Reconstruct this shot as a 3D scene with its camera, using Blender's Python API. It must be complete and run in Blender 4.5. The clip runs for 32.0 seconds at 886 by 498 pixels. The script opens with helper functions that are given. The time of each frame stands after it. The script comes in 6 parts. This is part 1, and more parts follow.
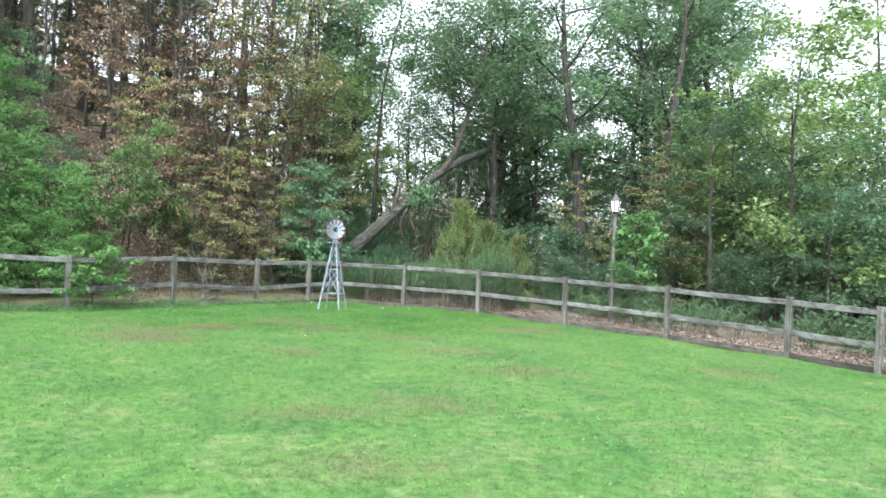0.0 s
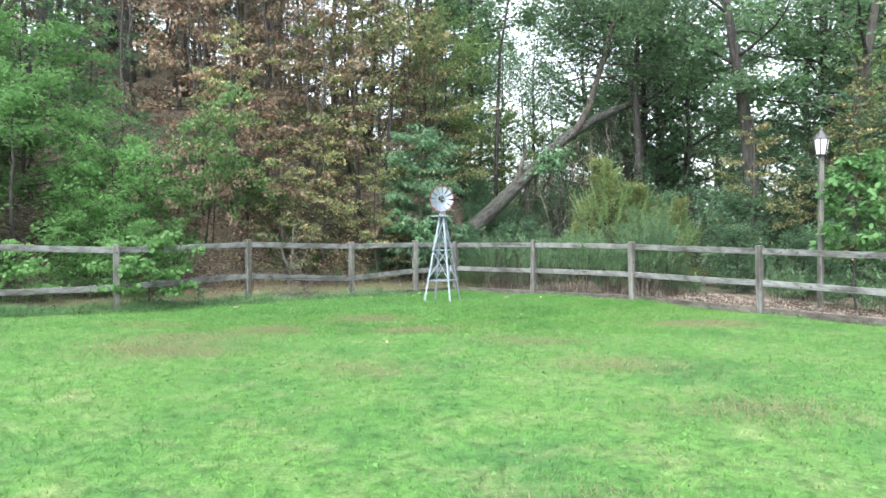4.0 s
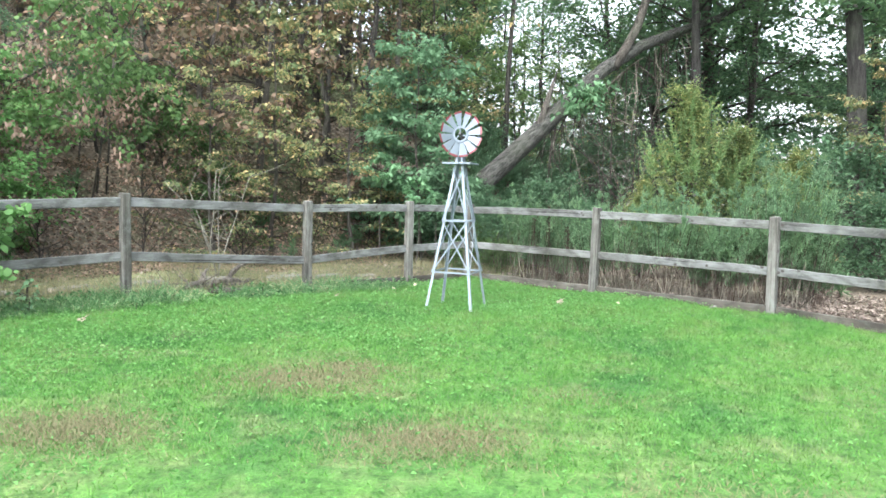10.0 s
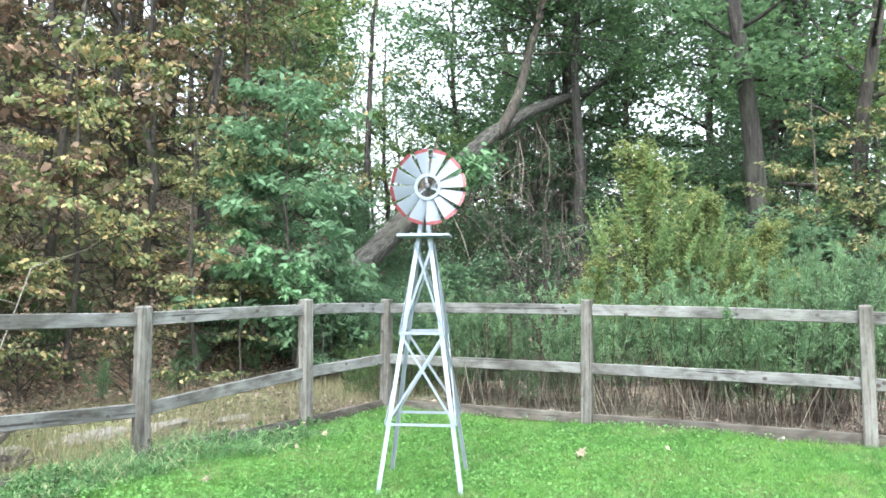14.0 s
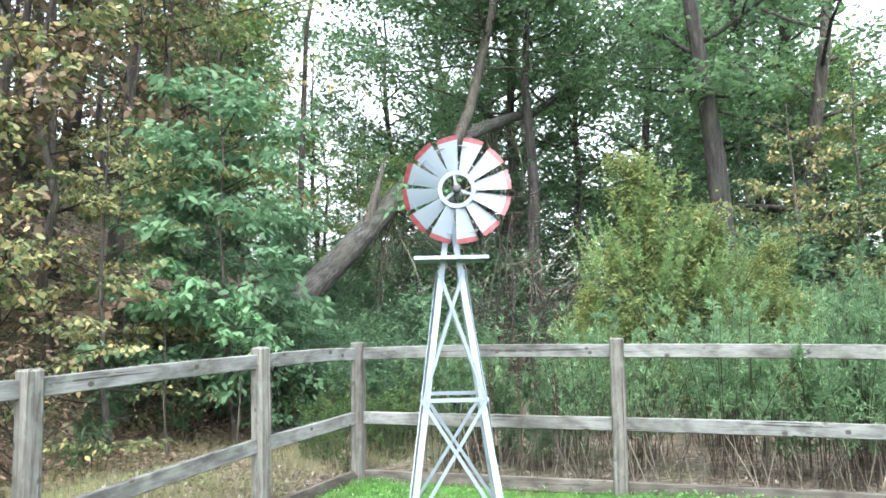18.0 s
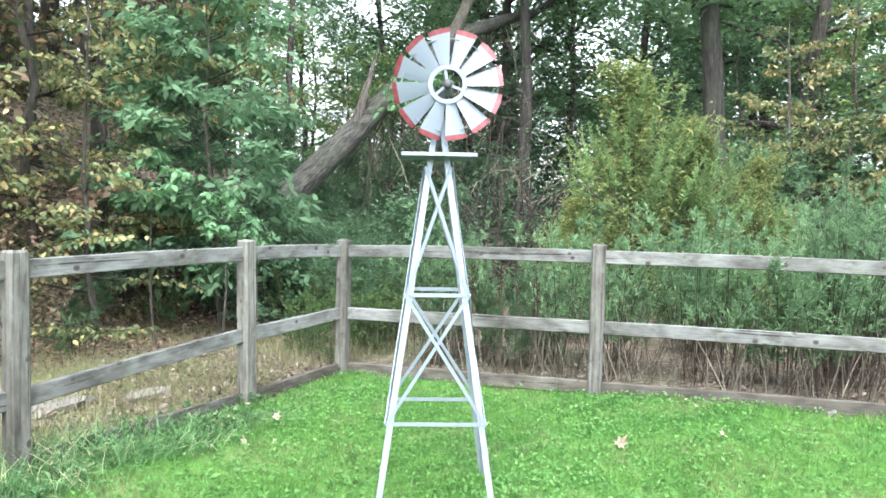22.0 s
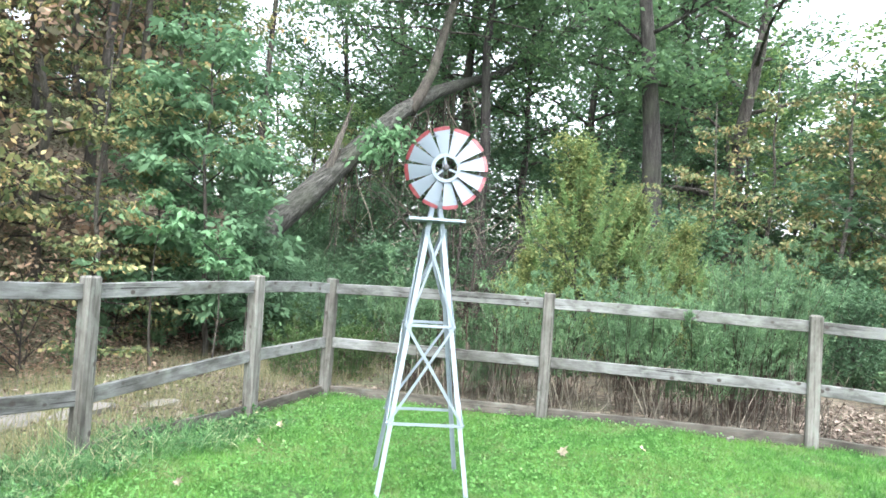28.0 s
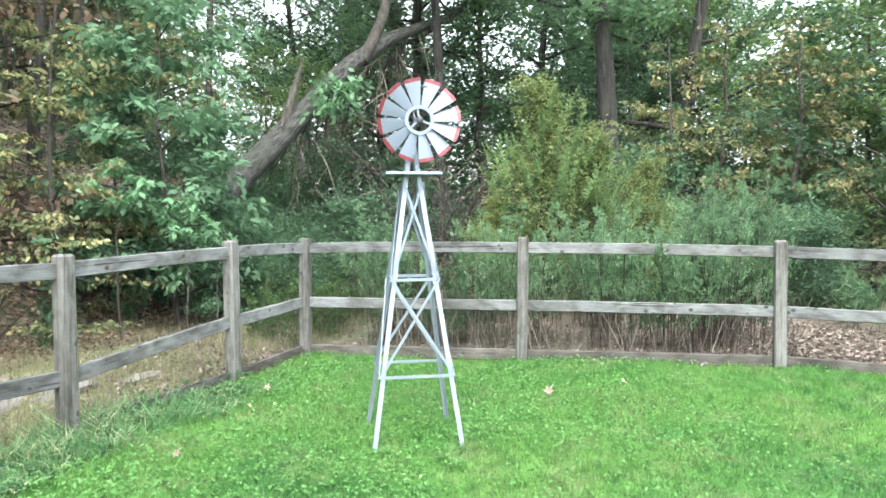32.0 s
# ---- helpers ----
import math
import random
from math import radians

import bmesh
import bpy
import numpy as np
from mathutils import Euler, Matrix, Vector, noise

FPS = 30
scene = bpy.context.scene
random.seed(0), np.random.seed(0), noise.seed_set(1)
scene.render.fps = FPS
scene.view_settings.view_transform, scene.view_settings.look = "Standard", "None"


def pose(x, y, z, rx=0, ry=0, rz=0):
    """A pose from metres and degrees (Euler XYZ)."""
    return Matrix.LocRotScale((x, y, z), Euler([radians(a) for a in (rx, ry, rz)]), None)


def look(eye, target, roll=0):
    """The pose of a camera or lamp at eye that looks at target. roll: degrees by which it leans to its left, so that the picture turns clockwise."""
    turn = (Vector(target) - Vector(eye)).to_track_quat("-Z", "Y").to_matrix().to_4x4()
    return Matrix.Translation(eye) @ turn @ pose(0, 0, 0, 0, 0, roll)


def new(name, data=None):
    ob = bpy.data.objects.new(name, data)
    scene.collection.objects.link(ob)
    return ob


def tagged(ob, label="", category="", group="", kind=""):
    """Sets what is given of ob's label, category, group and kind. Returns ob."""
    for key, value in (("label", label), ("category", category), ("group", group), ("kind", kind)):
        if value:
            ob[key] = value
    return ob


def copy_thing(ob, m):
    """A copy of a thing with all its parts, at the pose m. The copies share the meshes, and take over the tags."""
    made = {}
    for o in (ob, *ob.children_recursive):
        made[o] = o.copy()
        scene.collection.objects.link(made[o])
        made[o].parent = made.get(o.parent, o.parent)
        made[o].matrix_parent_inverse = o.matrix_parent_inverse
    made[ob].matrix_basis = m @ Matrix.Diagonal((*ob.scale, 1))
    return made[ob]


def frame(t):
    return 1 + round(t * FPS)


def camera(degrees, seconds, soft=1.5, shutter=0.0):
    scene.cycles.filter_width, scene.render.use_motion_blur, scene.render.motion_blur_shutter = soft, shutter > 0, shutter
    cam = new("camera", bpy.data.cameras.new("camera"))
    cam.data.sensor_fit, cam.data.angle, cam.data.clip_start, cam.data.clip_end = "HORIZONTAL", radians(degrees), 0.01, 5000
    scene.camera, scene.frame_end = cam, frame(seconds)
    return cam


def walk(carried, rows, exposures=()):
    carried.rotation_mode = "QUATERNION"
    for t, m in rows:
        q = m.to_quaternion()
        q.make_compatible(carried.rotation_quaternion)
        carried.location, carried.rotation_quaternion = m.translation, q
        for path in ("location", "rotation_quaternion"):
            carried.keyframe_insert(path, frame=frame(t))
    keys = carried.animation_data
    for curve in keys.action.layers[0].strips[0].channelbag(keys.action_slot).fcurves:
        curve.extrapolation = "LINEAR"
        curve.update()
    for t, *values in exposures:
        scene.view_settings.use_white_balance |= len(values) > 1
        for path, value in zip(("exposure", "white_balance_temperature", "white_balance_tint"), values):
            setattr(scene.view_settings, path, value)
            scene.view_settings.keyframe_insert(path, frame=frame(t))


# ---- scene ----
cam = camera(64.3, 32.0, 1.6)
PATH = [
    (0, (1.031, -5.914, 1.557), (1.285, -3.931, 1.574), 2.5),
    (0.5, (1.193, -5.562, 1.446), (1.329, -3.567, 1.487), 2.8),
    (1, (1.333, -5.102, 1.41), (1.219, -3.106, 1.468), 1.5),
    (1.5, (1.421, -4.604, 1.319), (1.256, -2.611, 1.322), 0.1),
    (2, (1.455, -4.12, 1.31), (1.442, -2.121, 1.259), 0.1),
    (2.5, (1.503, -3.506, 1.289), (1.356, -1.513, 1.232), -0.9),
    (3, (1.505, -2.97, 1.273), (1.462, -0.971, 1.239), 1.9),
    (3.5, (1.514, -2.359, 1.237), (1.43, -0.361, 1.2), 0.5),
    (5.5, (0.93, -0.2, 1.353), (0.768, 1.792, 1.416), 0.2),
    (6, (0.926, 0.349, 1.344), (0.798, 2.344, 1.417), 0.4),
    (6.5, (0.819, 0.879, 1.327), (0.609, 2.867, 1.362), 0.6),
    (7, (0.778, 1.333, 1.374), (0.601, 3.325, 1.367), 1.2),
    (7.5, (0.814, 1.84, 1.371), (0.604, 3.829, 1.369), 0.3),
    (8, (0.811, 2.327, 1.352), (0.67, 4.321, 1.294), 1.4),
    (8.5, (0.84, 2.775, 1.359), (0.78, 4.771, 1.25), 1.8),
    (9, (0.819, 3.207, 1.398), (0.621, 5.192, 1.257), 1.7),
    (9.5, (0.709, 3.638, 1.402), (0.615, 5.631, 1.264), 2.1),
    (10, (0.618, 4.08, 1.38), (0.565, 6.073, 1.224), 1.7),
    (10.5, (0.575, 4.521, 1.439), (0.376, 6.504, 1.275), 0.1),
    (11, (0.47, 4.963, 1.477), (0.467, 6.959, 1.346), 1.4),
    (11.5, (0.342, 5.452, 1.427), (0.284, 7.45, 1.376), 1.7),
    (12, (0.227, 5.907, 1.416), (0.058, 7.899, 1.457), 1.2),
    (12.5, (0.0, 6.302, 1.415), (0.082, 8.3, 1.432), 1.7),
    (13, (-0.155, 6.843, 1.412), (-0.027, 8.838, 1.487), 1.3),
    (13.5, (-0.336, 7.275, 1.399), (-0.161, 9.263, 1.527), 0.6),
    (14, (-0.48, 7.718, 1.404), (-0.024, 9.662, 1.503), 0.0),
    (14.5, (-0.544, 8.208, 1.421), (-0.209, 10.177, 1.525), -0.7),
    (15, (-0.606, 8.61, 1.438), (-0.065, 10.534, 1.496), 1.0),
    (15.5, (-0.599, 9.014, 1.435), (0.007, 10.918, 1.505), 1.6),
    (17.5, (-0.698, 9.35, 1.484), (-0.052, 11.234, 1.659), -0.9),
    (18, (-0.695, 9.352, 1.484), (-0.024, 11.228, 1.663), -1.3),
    (18.5, (-0.691, 9.359, 1.483), (-0.006, 11.229, 1.665), -1.2),
    (19, (-0.713, 9.342, 1.479), (-0.052, 11.22, 1.664), -1.0),
    (19.5, (-0.716, 9.328, 1.476), (-0.065, 11.21, 1.661), 0.0),
    (20, (-0.711, 9.321, 1.478), (-0.074, 11.209, 1.658), 0.6),
    (20.5, (-0.682, 9.331, 1.473), (-0.033, 11.215, 1.646), 0.9),
    (21, (-0.671, 9.34, 1.441), (0.013, 11.219, 1.483), 0.8),
    (21.5, (-0.684, 9.338, 1.436), (0.013, 11.213, 1.403), 0.8),
    (22, (-0.689, 9.35, 1.437), (0.016, 11.22, 1.351), 0.9),
    (22.5, (-0.691, 9.353, 1.434), (0.004, 11.225, 1.316), 0.8),
    (23, (-0.693, 9.352, 1.439), (-0.012, 11.227, 1.304), 1.4),
    (23.5, (-0.689, 9.35, 1.435), (-0.012, 11.227, 1.296), 1.8),
    (24, (-0.689, 9.342, 1.44), (-0.018, 11.223, 1.335), 1.5),
    (24.5, (-0.695, 9.342, 1.443), (-0.032, 11.228, 1.376), 1.1),
    (26.5, (-0.874, 9.087, 1.412), (-0.212, 10.975, 1.415), 3.7),
    (27, (-1.029, 8.881, 1.468), (-0.392, 10.776, 1.499), 3.8),
    (27.5, (-1.263, 8.701, 1.489), (-0.47, 10.537, 1.517), 5.1),
    (28, (-1.382, 8.418, 1.472), (-0.54, 10.231, 1.512), 3.8),
    (28.5, (-1.447, 8.338, 1.512), (-0.632, 10.163, 1.455), 1.5),
    (29, (-1.493, 8.375, 1.517), (-0.632, 10.176, 1.401), 1.2),
    (29.5, (-1.485, 8.368, 1.52), (-0.622, 10.166, 1.373), 0.3),
    (30, (-1.496, 8.368, 1.522), (-0.644, 10.17, 1.353), -0.2),
    (30.5, (-1.51, 8.361, 1.519), (-0.666, 10.166, 1.34), -0.5),
    (31, (-1.513, 8.348, 1.523), (-0.664, 10.151, 1.344), 0.2),
    (31.5, (-1.53, 8.379, 1.519), (-0.619, 10.156, 1.407), 0.2),
    (32, (-1.52, 8.481, 1.493), (-0.568, 10.237, 1.391), -0.2),
]
walk(cam, [(t, look(eye, target, roll)) for t, eye, target, roll in PATH], exposures=[(t, stops, 6300, 10) for t, stops in ((0, 2.26), (1, 2.38), (3, 2.36), (6, 2.56), (10, 2.58), (11, 2.46), (12, 2.6), (14, 2.74), (28, 2.76), (32, 2.68))])

# ---- overcast sky and soft sun ----
SUN_EL, SUN_AZ = 58.0, 205.0
world = bpy.data.worlds.new("overcast_sky")
scene.world = world
world.use_nodes = True
wn = world.node_tree
wn.nodes.clear()
w_sky = wn.nodes.new("ShaderNodeTexSky")
w_sky.sky_type = "NISHITA"
w_sky.sun_disc = False
w_sky.sun_elevation, w_sky.sun_rotation = radians(SUN_EL), radians(SUN_AZ)
w_sky.air_density, w_sky.dust_density, w_sky.ozone_density = 1.0, 4.0, 1.0
w_sat = wn.nodes.new("ShaderNodeHueSaturation")
w_sat.inputs["Saturation"].default_value = 0.33
w_bg = wn.nodes.new("ShaderNodeBackground")
w_bg.inputs["Strength"].default_value = 0.15
w_out = wn.nodes.new("ShaderNodeOutputWorld")
wn.links.new(w_sky.outputs[0], w_sat.inputs["Color"])
wn.links.new(w_sat.outputs[0], w_bg.inputs["Color"])
wn.links.new(w_bg.outputs[0], w_out.inputs["Surface"])
sun_data = bpy.data.lights.new("sun", "SUN")
sun_data.energy, sun_data.angle, sun_data.color = 0.5, radians(50), (1.0, 0.98, 0.96)
sun = new("sun", sun_data)
sun.matrix_world = look((0, 0, 30), (math.sin(radians(SUN_AZ)) * -10, math.cos(radians(SUN_AZ)) * -10, 30 - 10 * math.tan(radians(SUN_EL))))

# ---- materials ----
def material(name):
    m = bpy.data.materials.new(name)
    m.use_nodes = True
    nt = m.node_tree
    return m, nt, nt.nodes["Principled BSDF"], nt.nodes["Material Output"]


def ramp(nt, stops):
    r = nt.nodes.new("ShaderNodeValToRGB")
    el = r.color_ramp.elements
    el[0].position, el[0].color = stops[0][0], (*stops[0][1], 1)
    el[1].position, el[1].color = stops[-1][0], (*stops[-1][1], 1)
    for p, c in stops[1:-1]:
        e = el.new(p)
        e.color = (*c, 1)
    return r


def noise_tex(nt, scale, detail=4.0, rough=0.6, coords=None, stretch=None):
    n = nt.nodes.new("ShaderNodeTexNoise")
    n.inputs["Scale"].default_value, n.inputs["Detail"].default_value, n.inputs["Roughness"].default_value = scale, detail, rough
    if coords is not None:
        if stretch:
            mp = nt.nodes.new("ShaderNodeMapping")
            mp.inputs["Scale"].default_value = stretch
            nt.links.new(coords, mp.inputs["Vector"])
            coords = mp.outputs[0]
        nt.links.new(coords, n.inputs["Vector"])
    return n


def mixed(nt, a, b, fac, mode="MIX"):
    m = nt.nodes.new("ShaderNodeMix")
    m.data_type, m.blend_type = "RGBA", mode
    for sock, v in ((m.inputs[0], fac), (m.inputs[6], a), (m.inputs[7], b)):
        if isinstance(v, (int, float)):
            sock.default_value = v
        elif isinstance(v, tuple):
            sock.default_value = (*v, 1)
        else:
            nt.links.new(v, sock)
    return m.outputs[2]


def bump(nt, bsdf, height, strength, distance=0.01):
    b = nt.nodes.new("ShaderNodeBump")
    b.inputs["Strength"].default_value, b.inputs["Distance"].default_value = strength, distance
    nt.links.new(height, b.inputs["Height"])
    nt.links.new(b.outputs[0], bsdf.inputs["Normal"])


def leaf_mat(name, stops, glow=0.4, rough=0.55, patch=0.3, bright=1.45, sat=0.85, single=0.62, grain=0.9):
    """Thin leaves: colour differs leaf by leaf and plant by plant; light comes through."""
    m, nt, bsdf, out = material(name)
    geo = nt.nodes.new("ShaderNodeNewGeometry")
    info = nt.nodes.new("ShaderNodeObjectInfo")
    n = noise_tex(nt, grain, 2.0, 0.5, geo.outputs["Position"])
    add = nt.nodes.new("ShaderNodeMath")
    add.operation = "MULTIPLY_ADD"
    nt.links.new(n.outputs["Fac"], add.inputs[0])
    add.inputs[1].default_value = patch * 2
    add.inputs[2].default_value = -patch
    each = nt.nodes.new("ShaderNodeMapRange")
    each.inputs["To Min"].default_value, each.inputs["To Max"].default_value = 0.5 - single / 2, 0.5 + single / 2
    nt.links.new(geo.outputs["Random Per Island"], each.inputs["Value"])
    tot = nt.nodes.new("ShaderNodeMath")
    nt.links.new(add.outputs[0], tot.inputs[0])
    nt.links.new(each.outputs[0], tot.inputs[1])
    r = ramp(nt, [(p, tuple(min(0.7, v * bright) for v in c)) for p, c in stops])
    nt.links.new(tot.outputs[0], r.inputs["Fac"])
    hs = nt.nodes.new("ShaderNodeHueSaturation")
    nt.links.new(r.outputs[0], hs.inputs["Color"])
    mr = nt.nodes.new("ShaderNodeMapRange")
    mr.inputs["To Min"].default_value, mr.inputs["To Max"].default_value = 0.75, 1.25
    nt.links.new(info.outputs["Random"], mr.inputs["Value"])
    nt.links.new(mr.outputs[0], hs.inputs["Value"])
    hs.inputs["Saturation"].default_value = sat
    nt.links.new(hs.outputs[0], bsdf.inputs["Base Color"])
    bsdf.inputs["Roughness"].default_value = rough
    bsdf.inputs["Specular IOR Level"].default_value = 0.22
    tr = nt.nodes.new("ShaderNodeBsdfTranslucent")
    nt.links.new(hs.outputs[0], tr.inputs["Color"])
    mx = nt.nodes.new("ShaderNodeMixShader")
    mx.inputs[0].default_value = glow
    nt.links.new(bsdf.outputs[0], mx.inputs[1])
    nt.links.new(tr.outputs[0], mx.inputs[2])
    nt.links.new(mx.outputs[0], out.inputs["Surface"])
    return m


def bark_mat(name, dark, light, scale=9.0, tilt=0.0):
    """Furrowed bark; tilt: how far from upright the stem leans, in degrees."""
    m, nt, bsdf, out = material(name)
    tc = nt.nodes.new("ShaderNodeTexCoord")
    turn = nt.nodes.new("ShaderNodeMapping")
    turn.inputs["Rotation"].default_value = (0, radians(-tilt), 0)
    nt.links.new(tc.outputs["Object"], turn.inputs["Vector"])
    n1 = noise_tex(nt, scale, 6.0, 0.7, turn.outputs[0], (1, 1, 0.13))
    n3 = noise_tex(nt, scale * 4, 4.0, 0.7, turn.outputs[0], (1, 1, 0.4))
    n2 = noise_tex(nt, 1.3, 3.0, 0.6, tc.outputs["Object"])
    r = ramp(nt, [(0.4, dark), (0.52, tuple((a + b) * 0.5 for a, b in zip(dark, light))), (0.66, light)])
    nt.links.new(n1.outputs["Fac"], r.inputs["Fac"])
    g = ramp(nt, [(0.3, (0.6, 0.6, 0.6)), (0.7, (1.2, 1.2, 1.2))])
    nt.links.new(n3.outputs["Fac"], g.inputs["Fac"])
    c = mixed(nt, r.outputs[0], g.outputs[0], 1.0, "MULTIPLY")
    moss = ramp(nt, [(0.5, (0, 0, 0)), (0.72, (0.5, 0.5, 0.5))])
    nt.links.new(n2.outputs["Fac"], moss.inputs["Fac"])
    c = mixed(nt, c, (0.07, 0.085, 0.055), moss.outputs[0])
    nt.links.new(c, bsdf.inputs["Base Color"])
    bsdf.inputs["Roughness"].default_value = 0.95
    bump(nt, bsdf, n1.outputs["Fac"], 1.0, 0.12)
    return m


def wood_mat(name, axis, tone=0.48, tint=(1.0, 1.0, 1.0)):
    """Grey weathered softwood with grain along the given axis, knots and damp stains."""
    m, nt, bsdf, out = material(name)
    tc = nt.nodes.new("ShaderNodeTexCoord")
    info = nt.nodes.new("ShaderNodeObjectInfo")
    off = nt.nodes.new("ShaderNodeVectorMath")
    off.operation = "MULTIPLY_ADD"
    nt.links.new(info.outputs["Random"], off.inputs[0])
    off.inputs[1].default_value = (37.0, 53.0, 71.0)
    nt.links.new(tc.outputs["Object"], off.inputs[2])
    st = [1.0, 1.0, 1.0]
    st[axis] = 0.085
    grain = noise_tex(nt, 70.0, 5.0, 0.65, off.outputs[0], tuple(st))
    st[axis] = 0.25
    stain = noise_tex(nt, 7.0, 4.0, 0.6, off.outputs[0], tuple(st))
    r = ramp(nt, [(p, tuple(v * tone * k for v, k in zip(c, tint))) for p, c in ((0.25, (0.15, 0.15, 0.144)), (0.42, (0.255, 0.26, 0.255)), (0.6, (0.325, 0.333, 0.33)), (0.8, (0.4, 0.412, 0.412)))])
    nt.links.new(grain.outputs["Fac"], r.inputs["Fac"])
    rs = ramp(nt, [(0.36, (0.42, 0.42, 0.41)), (0.45, (0.78, 0.78, 0.77)), (0.55, (1.08, 1.08, 1.08))])
    nt.links.new(stain.outputs["Fac"], rs.inputs["Fac"])
    c = mixed(nt, r.outputs[0], rs.outputs[0], 0.8, "MULTIPLY")
    st[axis] = 0.018
    crack = noise_tex(nt, 34.0, 3.0, 0.55, off.outputs[0], tuple(st))
    rc = ramp(nt, [(0.345, (0.2, 0.19, 0.18)), (0.37, (0.8, 0.8, 0.79)), (0.4, (1, 1, 1))])
    nt.links.new(crack.outputs["Fac"], rc.inputs["Fac"])
    c = mixed(nt, c, rc.outputs[0], 1.0, "MULTIPLY")
    wave = nt.nodes.new("ShaderNodeTexWave")
    wave.inputs["Scale"].default_value, wave.inputs["Distortion"].default_value = 7.0, 7.0
    wave.inputs["Detail"].default_value, wave.inputs["Detail Scale"].default_value = 2.0, 0.7
    wm = nt.nodes.new("ShaderNodeMapping")
    st[axis] = 0.14
    wm.inputs["Scale"].default_value = tuple(st)
    wm.inputs["Rotation"].default_value = (0.1, 0.06, 0.7)
    nt.links.new(off.outputs[0], wm.inputs["Vector"])
    nt.links.new(wm.outputs[0], wave.inputs["Vector"])
    rw = ramp(nt, [(0.0, (0.5, 0.49, 0.47)), (0.22, (0.92, 0.92, 0.91)), (0.5, (1, 1, 1))])
    nt.links.new(wave.outputs["Fac"], rw.inputs["Fac"])
    c = mixed(nt, c, rw.outputs[0], 0.75, "MULTIPLY")
    st[axis] = 0.5
    lichen = noise_tex(nt, 16.0, 5.0, 0.7, off.outputs[0], tuple(st))
    rl = ramp(nt, [(0.5, (0, 0, 0)), (0.62, (0.55, 0.55, 0.55))])
    nt.links.new(lichen.outputs["Fac"], rl.inputs["Fac"])
    c = mixed(nt, c, tuple(v * tone for v in (0.335, 0.375, 0.335)), rl.outputs[0])
    damp = noise_tex(nt, 3.2, 5.0, 0.7, off.outputs[0], tuple(st))
    rd = ramp(nt, [(0.38, (0.58, 0.57, 0.53)), (0.5, (0.98, 0.98, 0.97)), (0.64, (1.28, 1.29, 1.3))])
    nt.links.new(damp.outputs["Fac"], rd.inputs["Fac"])
    c = mixed(nt, c, rd.outputs[0], 1.0, "MULTIPLY")
    kn = nt.nodes.new("ShaderNodeTexVoronoi")
    kn.inputs["Scale"].default_value = 8.0
    st2 = [1.0, 1.0, 1.0]
    st2[axis] = 0.8
    mp = nt.nodes.new("ShaderNodeMapping")
    mp.inputs["Scale"].default_value = tuple(st2)
    nt.links.new(off.outputs[0], mp.inputs["Vector"])
    nt.links.new(mp.outputs[0], kn.inputs["Vector"])
    rk = ramp(nt, [(0.1, (1, 1, 1)), (0.17, (0, 0, 0))])
    nt.links.new(kn.outputs["Distance"], rk.inputs["Fac"])
    c = mixed(nt, c, (0.035, 0.03, 0.026), rk.outputs[0])
    shade = nt.nodes.new("ShaderNodeHueSaturation")
    vary = nt.nodes.new("ShaderNodeMapRange")
    vary.inputs["To Min"].default_value, vary.inputs["To Max"].default_value = 0.8, 1.12
    nt.links.new(info.outputs["Random"], vary.inputs["Value"])
    nt.links.new(vary.outputs[0], shade.inputs["Value"])
    nt.links.new(c, shade.inputs["Color"])
    nt.links.new(shade.outputs[0], bsdf.inputs["Base Color"])
    bsdf.inputs["Roughness"].default_value = 0.85
    bump(nt, bsdf, grain.outputs["Fac"], 0.5, 0.006)
    return m


def paint_mat(name, base, rough, metal=0.0, dirt=(0.3, 0.29, 0.27), amount=0.35):
    m, nt, bsdf, out = material(name)
    tc = nt.nodes.new("ShaderNodeTexCoord")
    n = noise_tex(nt, 14.0, 6.0, 0.7, tc.outputs["Object"])
    n2 = noise_tex(nt, 90.0, 3.0, 0.6, tc.outputs["Object"])
    r = ramp(nt, [(0.52, (0, 0, 0)), (0.72, (amount, amount, amount))])
    nt.links.new(n.outputs["Fac"], r.inputs["Fac"])
    c = mixed(nt, base, dirt, r.outputs[0])
    nt.links.new(c, bsdf.inputs["Base Color"])
    bsdf.inputs["Roughness"].default_value, bsdf.inputs["Metallic"].default_value = rough, metal
    bump(nt, bsdf, n2.outputs["Fac"], 0.08, 0.002)
    return m


